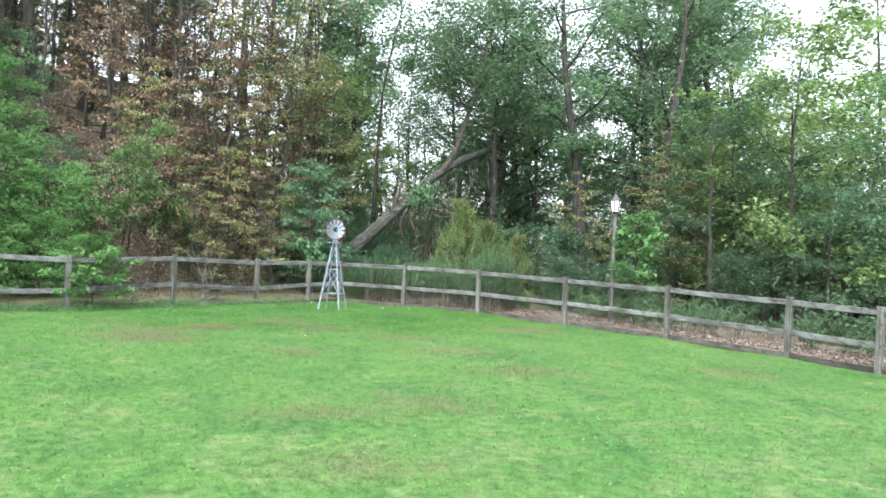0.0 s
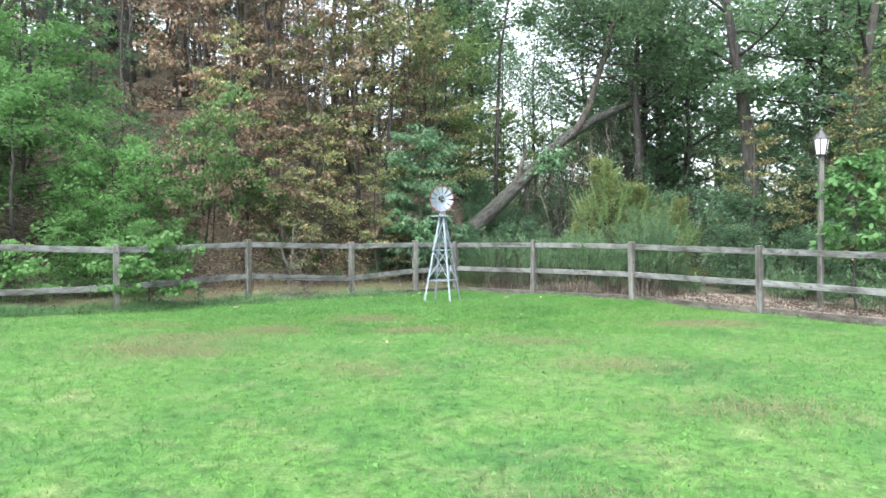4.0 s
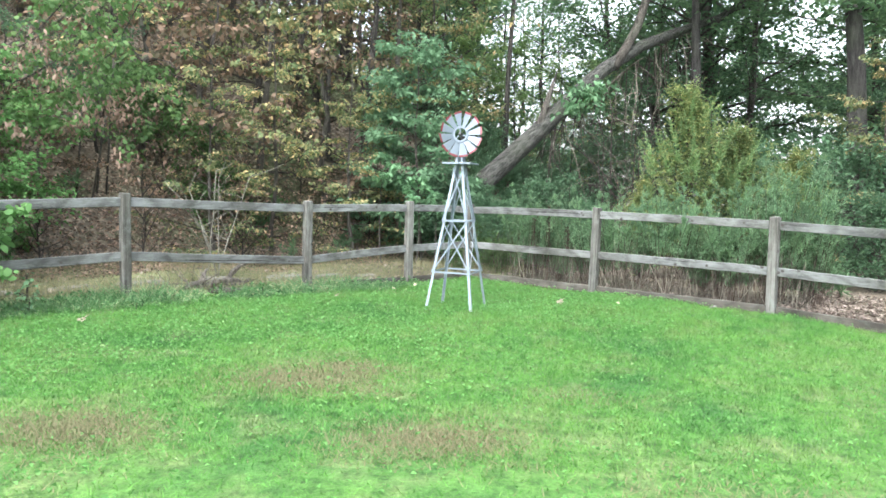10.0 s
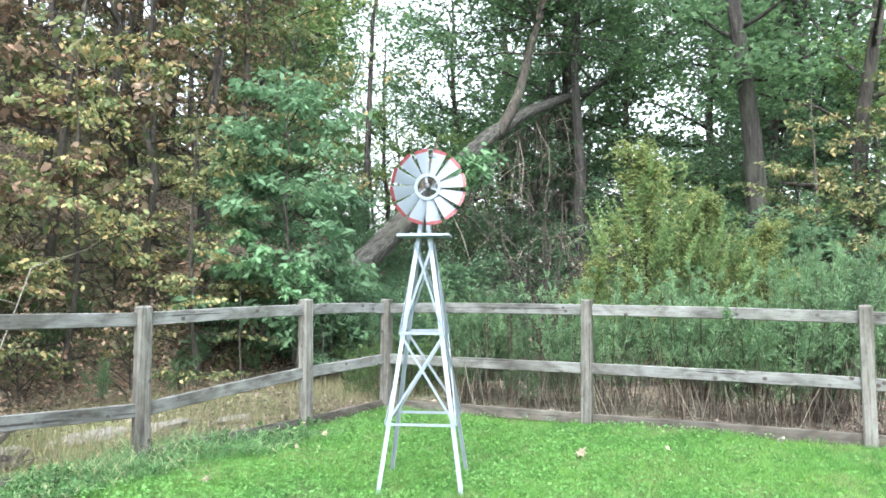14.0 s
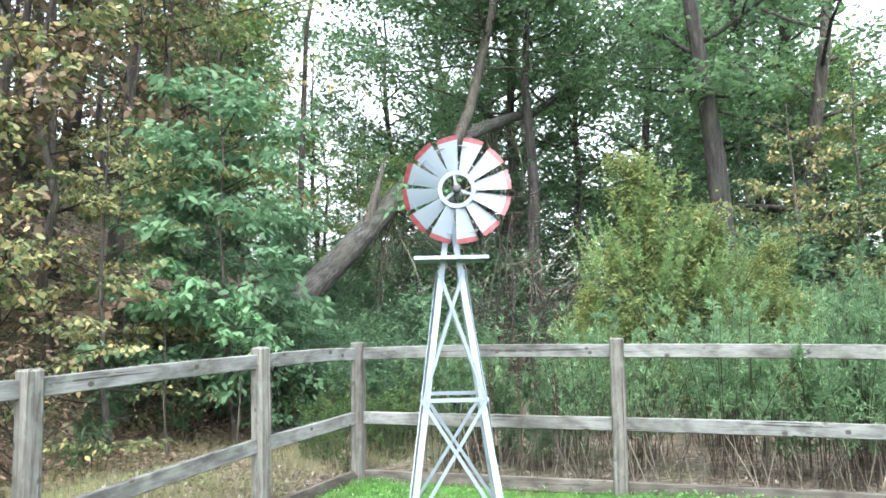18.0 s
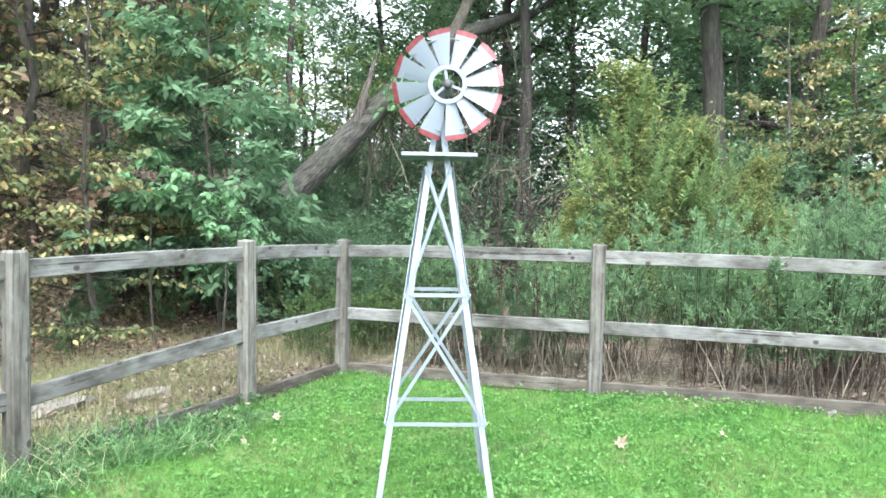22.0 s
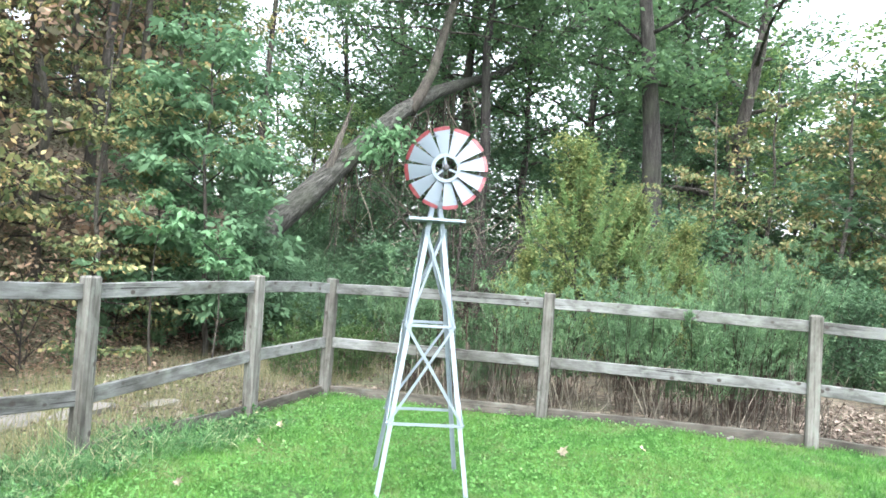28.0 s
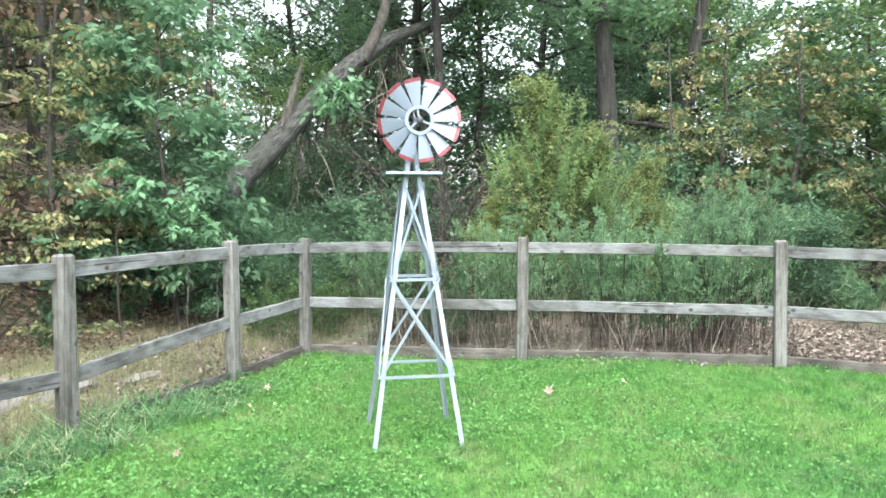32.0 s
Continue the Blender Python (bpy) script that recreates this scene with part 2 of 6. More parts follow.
def lawn_mat(name, blades, dryness=0.0):
    """Mown grass: broad patches of lush, yellowish and dry turf."""
    m, nt, bsdf, out = material(name)
    geo = nt.nodes.new("ShaderNodeNewGeometry")
    big = noise_tex(nt, 0.7, 4.0, 0.62, geo.outputs["Position"])
    mid = noise_tex(nt, 2.3, 4.0, 0.65, geo.outputs["Position"])
    fine = noise_tex(nt, 45.0, 3.0, 0.7, geo.outputs["Position"])
    k = 0.95 if blades else 0.74
    r = ramp(nt, [(0.3, (0.055 * k, 0.165 * k, 0.042 * k)), (0.42, (0.08 * k, 0.212 * k, 0.048 * k)), (0.54, (0.106 * k, 0.248 * k, 0.054 * k)), (0.7, (0.142 * k, 0.25 * k, 0.078 * k))])
    nt.links.new(big.outputs["Fac"], r.inputs["Fac"])
    dry = ramp(nt, [(0.5 - dryness, (0, 0, 0)), (0.7 - dryness, (0.65, 0.65, 0.65))])
    nt.links.new(mid.outputs["Fac"], dry.inputs["Fac"])
    c = mixed(nt, r.outputs[0], (0.26, 0.25, 0.14) if dryness else (0.185, 0.222, 0.1), dry.outputs[0])
    tuft = noise_tex(nt, 9.0, 5.0, 0.7, geo.outputs["Position"])
    rt = ramp(nt, [(0.38, (0.55, 0.62, 0.57)), (0.5, (0.98, 0.98, 0.98)), (0.61, (1.27, 1.22, 1.25))])
    nt.links.new(tuft.outputs["Fac"], rt.inputs["Fac"])
    c = mixed(nt, c, rt.outputs[0], 1.0, "MULTIPLY")
    if blades:
        rr = ramp(nt, [(0.0, (0.66, 0.7, 0.66)), (0.5, (1, 1, 1)), (0.93, (1.14, 1.12, 1.12)), (1.0, (1.6, 1.3, 1.5))])
        nt.links.new(geo.outputs["Random Per Island"], rr.inputs["Fac"])
        c = mixed(nt, c, rr.outputs[0], 1.0, "MULTIPLY")
    else:
        rr = ramp(nt, [(0.3, (0.45, 0.45, 0.45)), (0.7, (1.1, 1.1, 1.1))])
        nt.links.new(fine.outputs["Fac"], rr.inputs["Fac"])
        c = mixed(nt, c, rr.outputs[0], 1.0, "MULTIPLY")
        bump(nt, bsdf, fine.outputs["Fac"], 0.6, 0.03)
    nt.links.new(c, bsdf.inputs["Base Color"])
    bsdf.inputs["Roughness"].default_value = 0.6
    bsdf.inputs["Specular IOR Level"].default_value = 0.25
    if blades:
        tr = nt.nodes.new("ShaderNodeBsdfTranslucent")
        nt.links.new(c, tr.inputs["Color"])
        mx = nt.nodes.new("ShaderNodeMixShader")
        mx.inputs[0].default_value = 0.3
        nt.links.new(bsdf.outputs[0], mx.inputs[1])
        nt.links.new(tr.outputs[0], mx.inputs[2])
        nt.links.new(mx.outputs[0], out.inputs["Surface"])
    return m


def litter_mat():
    """Woodland floor: dead leaves, soil and some low green."""
    m, nt, bsdf, out = material("woodland_floor")
    geo = nt.nodes.new("ShaderNodeNewGeometry")
    v = nt.nodes.new("ShaderNodeTexVoronoi")
    v.inputs["Scale"].default_value = 19.0
    nt.links.new(geo.outputs["Position"], v.inputs["Vector"])
    hs = nt.nodes.new("ShaderNodeSeparateColor")
    nt.links.new(v.outputs["Color"], hs.inputs[0])
    r = ramp(nt, [(0.0, (0.045, 0.036, 0.025)), (0.4, (0.085, 0.07, 0.05)), (0.75, (0.12, 0.098, 0.07)), (1.0, (0.19, 0.16, 0.12))])
    nt.links.new(hs.outputs[0], r.inputs["Fac"])
    n = noise_tex(nt, 0.35, 4.0, 0.6, geo.outputs["Position"])
    g = ramp(nt, [(0.5, (0, 0, 0)), (0.66, (0.7, 0.7, 0.7))])
    nt.links.new(n.outputs["Fac"], g.inputs["Fac"])
    c = mixed(nt, r.outputs[0], (0.055, 0.09, 0.03), g.outputs[0])
    nt.links.new(c, bsdf.inputs["Base Color"])
    bsdf.inputs["Roughness"].default_value = 0.9
    bump(nt, bsdf, v.outputs["Distance"], 0.6, 0.02)
    return m


M_LAWN = lawn_mat("lawn_turf", False)
M_BLADE = lawn_mat("grass_blades", True)
M_VERGE = lawn_mat("rough_verge_turf", False, 0.32)
M_FLOOR = litter_mat()
M_GREEN = leaf_mat("green_leaves", [(0.0, (0.04, 0.09, 0.04)), (0.5, (0.058, 0.125, 0.053)), (0.85, (0.095, 0.18, 0.06)), (0.95, (0.15, 0.19, 0.065)), (1.0, (0.24, 0.21, 0.07))], 0.55, rough=0.7, bright=1.62, sat=0.82, single=0.5)
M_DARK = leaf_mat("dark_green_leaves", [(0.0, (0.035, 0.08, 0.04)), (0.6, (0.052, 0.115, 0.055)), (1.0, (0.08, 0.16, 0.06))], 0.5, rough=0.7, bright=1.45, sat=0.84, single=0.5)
M_BRIGHT = leaf_mat("bright_green_leaves", [(0.0, (0.045, 0.12, 0.035)), (0.5, (0.08, 0.19, 0.05)), (1.0, (0.13, 0.26, 0.08))], 0.5, rough=0.7, bright=1.36, sat=0.9, single=0.5)
# Light green leaves, with the sunlight on them also put into the colour.
M_LIGHT = leaf_mat("sunlit_green_leaves", [(0.0, (0.07, 0.13, 0.04)), (0.5, (0.12, 0.21, 0.06)), (1.0, (0.2, 0.28, 0.08))], 0.45, bright=1.5)
M_BROWN = leaf_mat("browning_leaves", [(0.0, (0.055, 0.065, 0.04)), (0.3, (0.09, 0.082, 0.05)), (0.55, (0.13, 0.092, 0.062)), (0.85, (0.19, 0.128, 0.088)), (1.0, (0.28, 0.2, 0.14))], 0.4, rough=0.7, bright=1.4, sat=0.95, single=0.8)
M_YELLOW = leaf_mat("yellowing_leaves", [(0.0, (0.05, 0.085, 0.035)), (0.45, (0.095, 0.125, 0.045)), (0.75, (0.155, 0.155, 0.06)), (1.0, (0.3, 0.21, 0.08))], 0.45, rough=0.68, bright=1.6, single=0.9)
M_SHRUB = leaf_mat("yellow_green_leaves", [(0.0, (0.065, 0.105, 0.04)), (0.5, (0.112, 0.15, 0.052)), (0.85, (0.155, 0.18, 0.065)), (1.0, (0.27, 0.21, 0.075))], 0.5, rough=0.7, bright=1.75, sat=0.95, single=0.8)
M_VINE = leaf_mat("vine_leaves", [(0.0, (0.045, 0.1, 0.03)), (0.5, (0.075, 0.155, 0.045)), (0.9, (0.12, 0.2, 0.06)), (1.0, (0.2, 0.18, 0.08))], 0.45, rough=0.7, bright=1.02, sat=0.9, single=0.6)
M_PLUME = leaf_mat("light_plume_leaves", [(0.0, (0.085, 0.15, 0.055)), (0.6, (0.12, 0.2, 0.075)), (1.0, (0.2, 0.22, 0.1))], 0.5, rough=0.7, bright=1.5, sat=0.92, single=0.6)
# Weed green toned down; shade inside the stand is put into it.
M_WEED = leaf_mat("weed_leaves", [(0.0, (0.05, 0.11, 0.055)), (0.5, (0.085, 0.17, 0.075)), (1.0, (0.13, 0.225, 0.1))], 0.35, patch=0.6, bright=1.08, sat=0.9, grain=2.2)
# Lighter copy of the weed green, for the light on the tops.
M_WEEDTOP = leaf_mat("lit_weed_leaves", [(0.0, (0.075, 0.155, 0.08)), (0.5, (0.12, 0.22, 0.11)), (1.0, (0.17, 0.285, 0.13))], 0.4, patch=0.5, bright=1.0, sat=0.92, grain=2.0)
# The darkest stop carries shadows among the blades; the last is straw.
M_TALL = leaf_mat("tall_grass_blades", [(0.0, (0.02, 0.055, 0.022)), (0.5, (0.045, 0.11, 0.04)), (0.85, (0.1, 0.19, 0.075)), (1.0, (0.22, 0.21, 0.13))], 0.35, bright=1.5, sat=0.95, single=0.95)
M_STRAW = leaf_mat("dead_stalks", [(0.0, (0.05, 0.045, 0.034)), (0.6, (0.12, 0.108, 0.083)), (1.0, (0.33, 0.3, 0.23))], 0.1, 0.8, bright=1.0, single=1.0)
M_DEADWOOD = leaf_mat("bleached_twigs", [(0.0, (0.115, 0.112, 0.09)), (1.0, (0.21, 0.2, 0.16))], 0.05, 0.8, bright=1.0)
M_DRY = leaf_mat("dry_grass_blades", [(0.0, (0.07, 0.1, 0.035)), (0.5, (0.13, 0.135, 0.06)), (1.0, (0.26, 0.22, 0.13))], 0.3, bright=1.4)
M_STRAWGRASS = leaf_mat("straw_turf", [(0.0, (0.14, 0.165, 0.07)), (0.5, (0.195, 0.182, 0.095)), (1.0, (0.255, 0.215, 0.13))], 0.3, bright=1.0, sat=0.9)
M_CLOVER = leaf_mat("clover_leaves", [(0.0, (0.08, 0.19, 0.055)), (0.6, (0.11, 0.25, 0.075)), (0.985, (0.16, 0.32, 0.11)), (1.0, (0.26, 0.36, 0.18))], 0.45, rough=0.7, bright=1.35, sat=1.0, single=0.9)
M_FALLEN = leaf_mat("dry_tan_leaf", [(0.0, (0.36, 0.3, 0.22)), (1.0, (0.5, 0.42, 0.32))], 0.2, bright=1.0)
M_SEED = leaf_mat("dark_seed_heads", [(0.0, (0.03, 0.02, 0.015)), (1.0, (0.085, 0.055, 0.04))], 0.1, 0.8, bright=1.0)
# Reddish-brown litter; its dark tone also carries the shade on the bank.
M_LITTER_BANK = leaf_mat("dark_brown_leaves", [(0.0, (0.035, 0.024, 0.017)), (0.5, (0.085, 0.057, 0.04)), (1.0, (0.19, 0.135, 0.1))], 0.15, 0.75, bright=0.7, sat=0.95)
M_LITTER_FOOT = leaf_mat("reddish_fallen_leaves", [(0.0, (0.08, 0.055, 0.04)), (0.5, (0.17, 0.118, 0.088)), (1.0, (0.3, 0.22, 0.17))], 0.15, 0.75, bright=1.25, sat=0.95)
M_SAPLIGHT = leaf_mat("light_sapling_leaves", [(0.0, (0.065, 0.15, 0.075)), (0.5, (0.1, 0.215, 0.1)), (1.0, (0.155, 0.285, 0.14))], 0.45, bright=1.25, sat=0.9)
M_LAMPSAP = leaf_mat("fresh_green_leaves", [(0.0, (0.075, 0.17, 0.06)), (0.5, (0.11, 0.25, 0.085)), (1.0, (0.17, 0.32, 0.11))], 0.5, bright=1.2, sat=0.95)
M_SAP = leaf_mat("sapling_leaves", [(0.0, (0.045, 0.11, 0.055)), (0.5, (0.068, 0.155, 0.072)), (1.0, (0.1, 0.2, 0.09))], 0.5, rough=0.7, bright=1.42, sat=0.82, single=0.5)
M_LITTER = leaf_mat("dead_leaves", [(0.0, (0.06, 0.045, 0.035)), (0.5, (0.13, 0.1, 0.078)), (1.0, (0.28, 0.235, 0.195))], 0.15, 0.75, bright=1.3, single=1.0)
M_BARK = bark_mat("grey_bark", (0.03, 0.027, 0.024), (0.11, 0.1, 0.09))
M_BARK_PALE = bark_mat("pale_bark", (0.05, 0.045, 0.038), (0.13, 0.118, 0.1), 14.0)
M_SNAG = bark_mat("splintered_wood", (0.075, 0.07, 0.06), (0.185, 0.168, 0.142), 18.0)
M_BARK_LEAN = bark_mat("ridged_grey_bark", (0.03, 0.031, 0.027), (0.14, 0.144, 0.128), 20.0, 46.0)
# Dark bark, lowered further so its colour carries the shade on the trunks.
M_BARK_DARK = bark_mat("shaded_rough_bark", (0.018, 0.017, 0.016), (0.078, 0.074, 0.068), 11.0)
M_TWIG = bark_mat("twig_bark", (0.03, 0.026, 0.022), (0.085, 0.07, 0.058), 20.0)
M_POST = wood_mat("weathered_post_wood", 2, 0.38, (1.03, 1.0, 0.93))
M_RAIL = wood_mat("weathered_rail_wood", 0, 0.43, (0.97, 1.0, 1.01))
# Brown with dirt; its low tone also carries the shade at the ground.
M_BOARD = wood_mat("shaded_brown_board_wood", 0, 0.25, (1.08, 0.96, 0.83))
M_STEEL = paint_mat("galvanised_steel", (0.22, 0.268, 0.31), 0.45, 0.35, (0.13, 0.15, 0.17), 0.4)
M_VANE = paint_mat("white_painted_steel", (0.168, 0.205, 0.25), 0.42, 0.1, (0.15, 0.165, 0.185), 0.3)
M_RED = paint_mat("faded_red_paint", (0.14, 0.021, 0.028), 0.5, 0.0, (0.24, 0.13, 0.13), 0.5)
M_DARKMETAL = paint_mat("dark_lantern_metal", (0.05, 0.053, 0.058), 0.55, 0.3, (0.1, 0.1, 0.1), 0.4)
M_WIRE = paint_mat("rusted_fence_wire", (0.12, 0.115, 0.1), 0.7, 0.3)
M_STONE = paint_mat("pale_weathered_stone", (0.14, 0.136, 0.126), 0.9, 0.0, (0.075, 0.07, 0.06), 0.9)
m_, nt_, b_, o_ = material("frosted_lantern_glass")
b_.inputs["Base Color"].default_value = (0.86, 0.88, 0.9, 1)
b_.inputs["Roughness"].default_value = 0.35
# Weak emission is added here to brighten the white glass.
b_.inputs["Emission Color"].default_value = (1.0, 0.98, 0.95, 1)
b_.inputs["Emission Strength"].default_value = 0.18
M_GLASS = m_

# ---- mesh helpers ----
rng = np.random.default_rng(7)


class Geo:
    """Collects quads and triangles as arrays and turns them into one mesh."""

    def __init__(self):
        self.v, self.q, self.t, self.n = [], [], [], 0

    def add(self, verts, quads=None, tris=None):
        verts = np.asarray(verts, float).reshape(-1, 3)
        if quads is not None and len(quads):
            self.q.append(np.asarray(quads, int) + self.n)
        if tris is not None and len(tris):
            self.t.append(np.asarray(tris, int) + self.n)
        self.v.append(verts)
        self.n += len(verts)
        return self

    def mesh(self, name, mat, smooth=False):
        me = bpy.data.meshes.new(name)
        v = np.concatenate(self.v)
        q = np.concatenate(self.q) if self.q else np.zeros((0, 4), int)
        t = np.concatenate(self.t) if self.t else np.zeros((0, 3), int)
        loops = np.concatenate([q.ravel(), t.ravel()]).astype(np.int32)
        me.vertices.add(len(v))
        me.vertices.foreach_set("co", v.astype(np.float32).ravel())
        me.loops.add(len(loops))
        me.loops.foreach_set("vertex_index", loops)
        me.polygons.add(len(q) + len(t))
        start = np.concatenate([np.arange(len(q)) * 4, len(q) * 4 + np.arange(len(t)) * 3]).astype(np.int32)
        me.polygons.foreach_set("loop_start", start)
        me.polygons.foreach_set("use_smooth", np.full(len(start), smooth))
        me.update(calc_edges=True)
        me.materials.append(mat)
        return me


def unit(a):
    return a / np.maximum(np.linalg.norm(a, axis=-1, keepdims=True), 1e-9)


def tube(geo, path, radii, sides=7):
    """A tapered, closed tube along a polyline."""
    path = np.asarray(path, float)
    radii = np.broadcast_to(np.asarray(radii, float), (len(path),))
    tan = unit(np.gradient(path, axis=0))
    ref = np.array([0.31, 0.17, 0.93]) if abs(tan[0, 2]) < 0.8 else np.array([1.0, 0.1, 0.0])
    a = unit(np.cross(tan, ref))
    b = np.cross(tan, a)
    ang = np.linspace(0, 2 * np.pi, sides, endpoint=False)
    ring = path[:, None] + radii[:, None, None] * (np.cos(ang)[None, :, None] * a[:, None] + np.sin(ang)[None, :, None] * b[:, None])
    k = len(path)
    i, j = np.meshgrid(np.arange(k - 1), np.arange(sides), indexing="ij")
    j2 = (j + 1) % sides
    quads = np.stack([i * sides + j, i * sides + j2, (i + 1) * sides + j2, (i + 1) * sides + j], -1).reshape(-1, 4)
    verts = np.concatenate([ring.reshape(-1, 3), path[:1], path[-1:]])
    s = np.arange(sides)
    s2 = (s + 1) % sides
    caps = np.concatenate([np.stack([s2, s, np.full(sides, k * sides)], -1), np.stack([(k - 1) * sides + s, (k - 1) * sides + s2, np.full(sides, k * sides + 1)], -1)])
    geo.add(verts, quads, caps)


def leaves(geo, at, along, length, width, up=None, fold=0.18):
    """One folded four-cornered leaf at each point."""
    n = len(at)
    along = unit(along)
    up = np.array([0, 0, 1.0]) + rng.normal(0, 0.55, (n, 3)) if up is None else up
    side = unit(np.cross(along, up))
    nor = np.cross(side, along)
    length = np.broadcast_to(length, (n,))[:, None]
    width = np.broadcast_to(width, (n,))[:, None]
    mid = at + along * length * 0.45 + nor * width * fold * 2
    v = np.stack([at, mid + side * width * 0.5, at + along * length, mid - side * width * 0.5], 1).reshape(-1, 3)
    geo.add(v, np.arange(n * 4).reshape(n, 4))


def fine_leaves(geo, at, along, length, width, bend=0.35):
    """Pointed oval leaves that curve downward, for plants close by."""
    n = len(at)
    along = unit(along)
    up = np.array([0, 0, 1.0]) + rng.normal(0, 0.5, (n, 3))
    side = unit(np.cross(along, up))
    nor = np.cross(side, along)
    L = np.broadcast_to(length, (n,))[:, None]
    W = np.broadcast_to(width, (n,))[:, None] * 0.5
    a, b = at + along * L * 0.32, at + along * L * 0.68 - nor * L * bend * 0.16
    v = np.stack([at, a + side * W, a - side * W, b + side * W * 0.85, b - side * W * 0.85, at + along * L - nor * L * bend * 0.5], 1).reshape(-1, 3)
    k = np.arange(n)[:, None] * 6
    geo.add(v, k + np.array([[1, 2, 4, 3]]), np.concatenate([k + np.array([[0, 2, 1]]), k + np.array([[3, 4, 5]])]))


def grass(geo, at, height, width, lean):
    """Single-triangle blades."""
    n = len(at)
    az = rng.uniform(0, 2 * np.pi, n)
    side = np.stack([np.cos(az), np.sin(az), np.zeros(n)], 1) * np.broadcast_to(width, (n,))[:, None] * 0.5
    tip = at + np.stack([rng.normal(0, 1, n) * lean, rng.normal(0, 1, n) * lean, np.broadcast_to(height, (n,))], 1)
    v = np.stack([at - side, at + side, tip], 1).reshape(-1, 3)
    geo.add(v, None, np.arange(n * 3).reshape(n, 3))


def thing(name, label, category, group="", kind="", at=(0, 0, 0)):
    ob = new(name)
    ob.location = at
    return tagged(ob, label, category, group, kind)


def part(name, me, parent, label="", m=None):
    ob = new(name, me)
    ob.parent = parent
    if m is not None:
        ob.matrix_local = m
    return tagged(ob, label)


def box_mesh(name, sx, sy, sz, mat, bev=0.006, base=False):
    """A box with softened edges; base: stands on z = 0."""
    bm = bmesh.new()
    bmesh.ops.create_cube(bm, size=1)
    bmesh.ops.scale(bm, vec=(sx, sy, sz), verts=bm.verts)
    if base:
        bmesh.ops.translate(bm, vec=(0, 0, sz / 2), verts=bm.verts)
    if bev:
        bmesh.ops.bevel(bm, geom=bm.edges[:], offset=bev, segments=2, affect="EDGES")
    me = bpy.data.meshes.new(name)
    bm.to_mesh(me)
    bm.free()
    me.materials.append(mat)
    return me


def between(a, b, up=(0, 0, 1)):
    """A pose at the middle of a and b whose x runs from a to b."""
    a, b = Vector(a), Vector(b)
    x = (b - a).normalized()
    y = Vector(up).cross(x).normalized()
    z = x.cross(y)
    return Matrix.Translation((a + b) / 2) @ Matrix((x, y, z)).transposed().to_4x4()


# ---- the lie of the land ----
CORNER = np.array([0.72, 15.68])
ALONG_L = np.array([-0.765, -0.644])
OUT_L = np.array([-0.644, 0.765])
POSTS_L = [(0.72, 15.68, 1.234, 0.56), (-0.19, 14.87, 1.252, 0.53), (-1.514, 13.736, 1.23, 0.41), (-3.313, 12.2, 1.284, 0.54), (-5.09, 10.386, 1.193, 0.42), (-7.15, 9.05, 1.3, 0.4), (-9.25, 7.75, 1.25, 0.45), (-11.3, 6.4, 1.25, 0.5)]
POSTS_R = [(0.72, 15.68, 1.234, 0.56), (2.54, 14.31, 1.248, 0.56), (4.445, 12.786, 1.221, 0.55), (6.3, 10.98, 1.156, 0.49), (8.02, 8.98, 1.1, 0.41), (9.6, 7.0, 1.03, 0.33), (10.2, 5.3, 0.99, 0.3), (10.8, 3.0, 0.95, 0.28)]


def smooth(a, b, x):
    t = np.clip((x - a) / (b - a), 0, 1)
    return t * t * (3 - 2 * t)


def land(x, y):
    """Height of the ground."""
    x, y = np.asarray(x, float), np.asarray(y, float)
    dx, dy = x - CORNER[0], y - CORNER[1]
    d = dx * OUT_L[0] + dy * OUT_L[1]
    s = dx * ALONG_L[0] + dy * ALONG_L[1]
    up = np.clip(d - 2.2, 0, None)
    hill = 0.6 * up * smooth(0, 4, up)
    hill = np.where(hill > 9, 9 + 3 * (1 - np.exp(-(hill - 9) / 6)), hill) * smooth(-17, -2, s)
    fall = -0.035 * np.clip(x - 4.5, 0, 12)
    wob = 0.025 * np.sin(x * 0.9 + 1.3) * np.cos(y * 0.7) + 0.015 * np.sin(x * 2.1 - y * 1.7)
    rough = smooth(0.4, 4, d) * 0.06 * (np.sin(x * 1.9 + y) + np.cos(y * 2.3 - x))
    return hill + fall + wob + rough


YARD = [p[:2] for p in POSTS_L[::-1]] + [p[:2] for p in POSTS_R[1:]] + [(11.5, -40.0), (-40.0, -40.0), (-40.0, -12.0)]


def in_yard(x, y):
    c = np.zeros(np.shape(x), bool)
    for (x1, y1), (x2, y2) in zip(YARD, YARD[1:] + YARD[:1]):
        if y1 != y2:
            c ^= ((y1 > y) != (y2 > y)) & (x < (x2 - x1) * (y - y1) / (y2 - y1) + x1)
    return c


def axis_steps(lo, hi, step, far):
    a = list(np.arange(lo, hi + 1e-6, step))
    g, k = step, a[-1]
    up = []
    while k < far:
        g *= 1.22
        k += g
        up.append(k)
    g, k, dn = step, a[0], []
    while k > -far:
        g *= 1.22
        k -= g
        dn.append(k)
    return np.array(dn[::-1] + a + up)


GX, GY = axis_steps(-12, 13, 0.22, 900), axis_steps(-8, 24, 0.22, 900)
gx, gy = np.meshgrid(GX, GY, indexing="ij")
gv = np.stack([gx, gy, land(gx, gy)], -1).reshape(-1, 3)
ii, jj = np.meshgrid(np.arange(len(GX) - 1), np.arange(len(GY) - 1), indexing="ij")
k = len(GY)
gq = np.stack([ii * k + jj, (ii + 1) * k + jj, (ii + 1) * k + jj + 1, ii * k + jj + 1], -1).reshape(-1, 4)
mid = gv[gq].mean(1)
inside = in_yard(mid[:, 0], mid[:, 1])


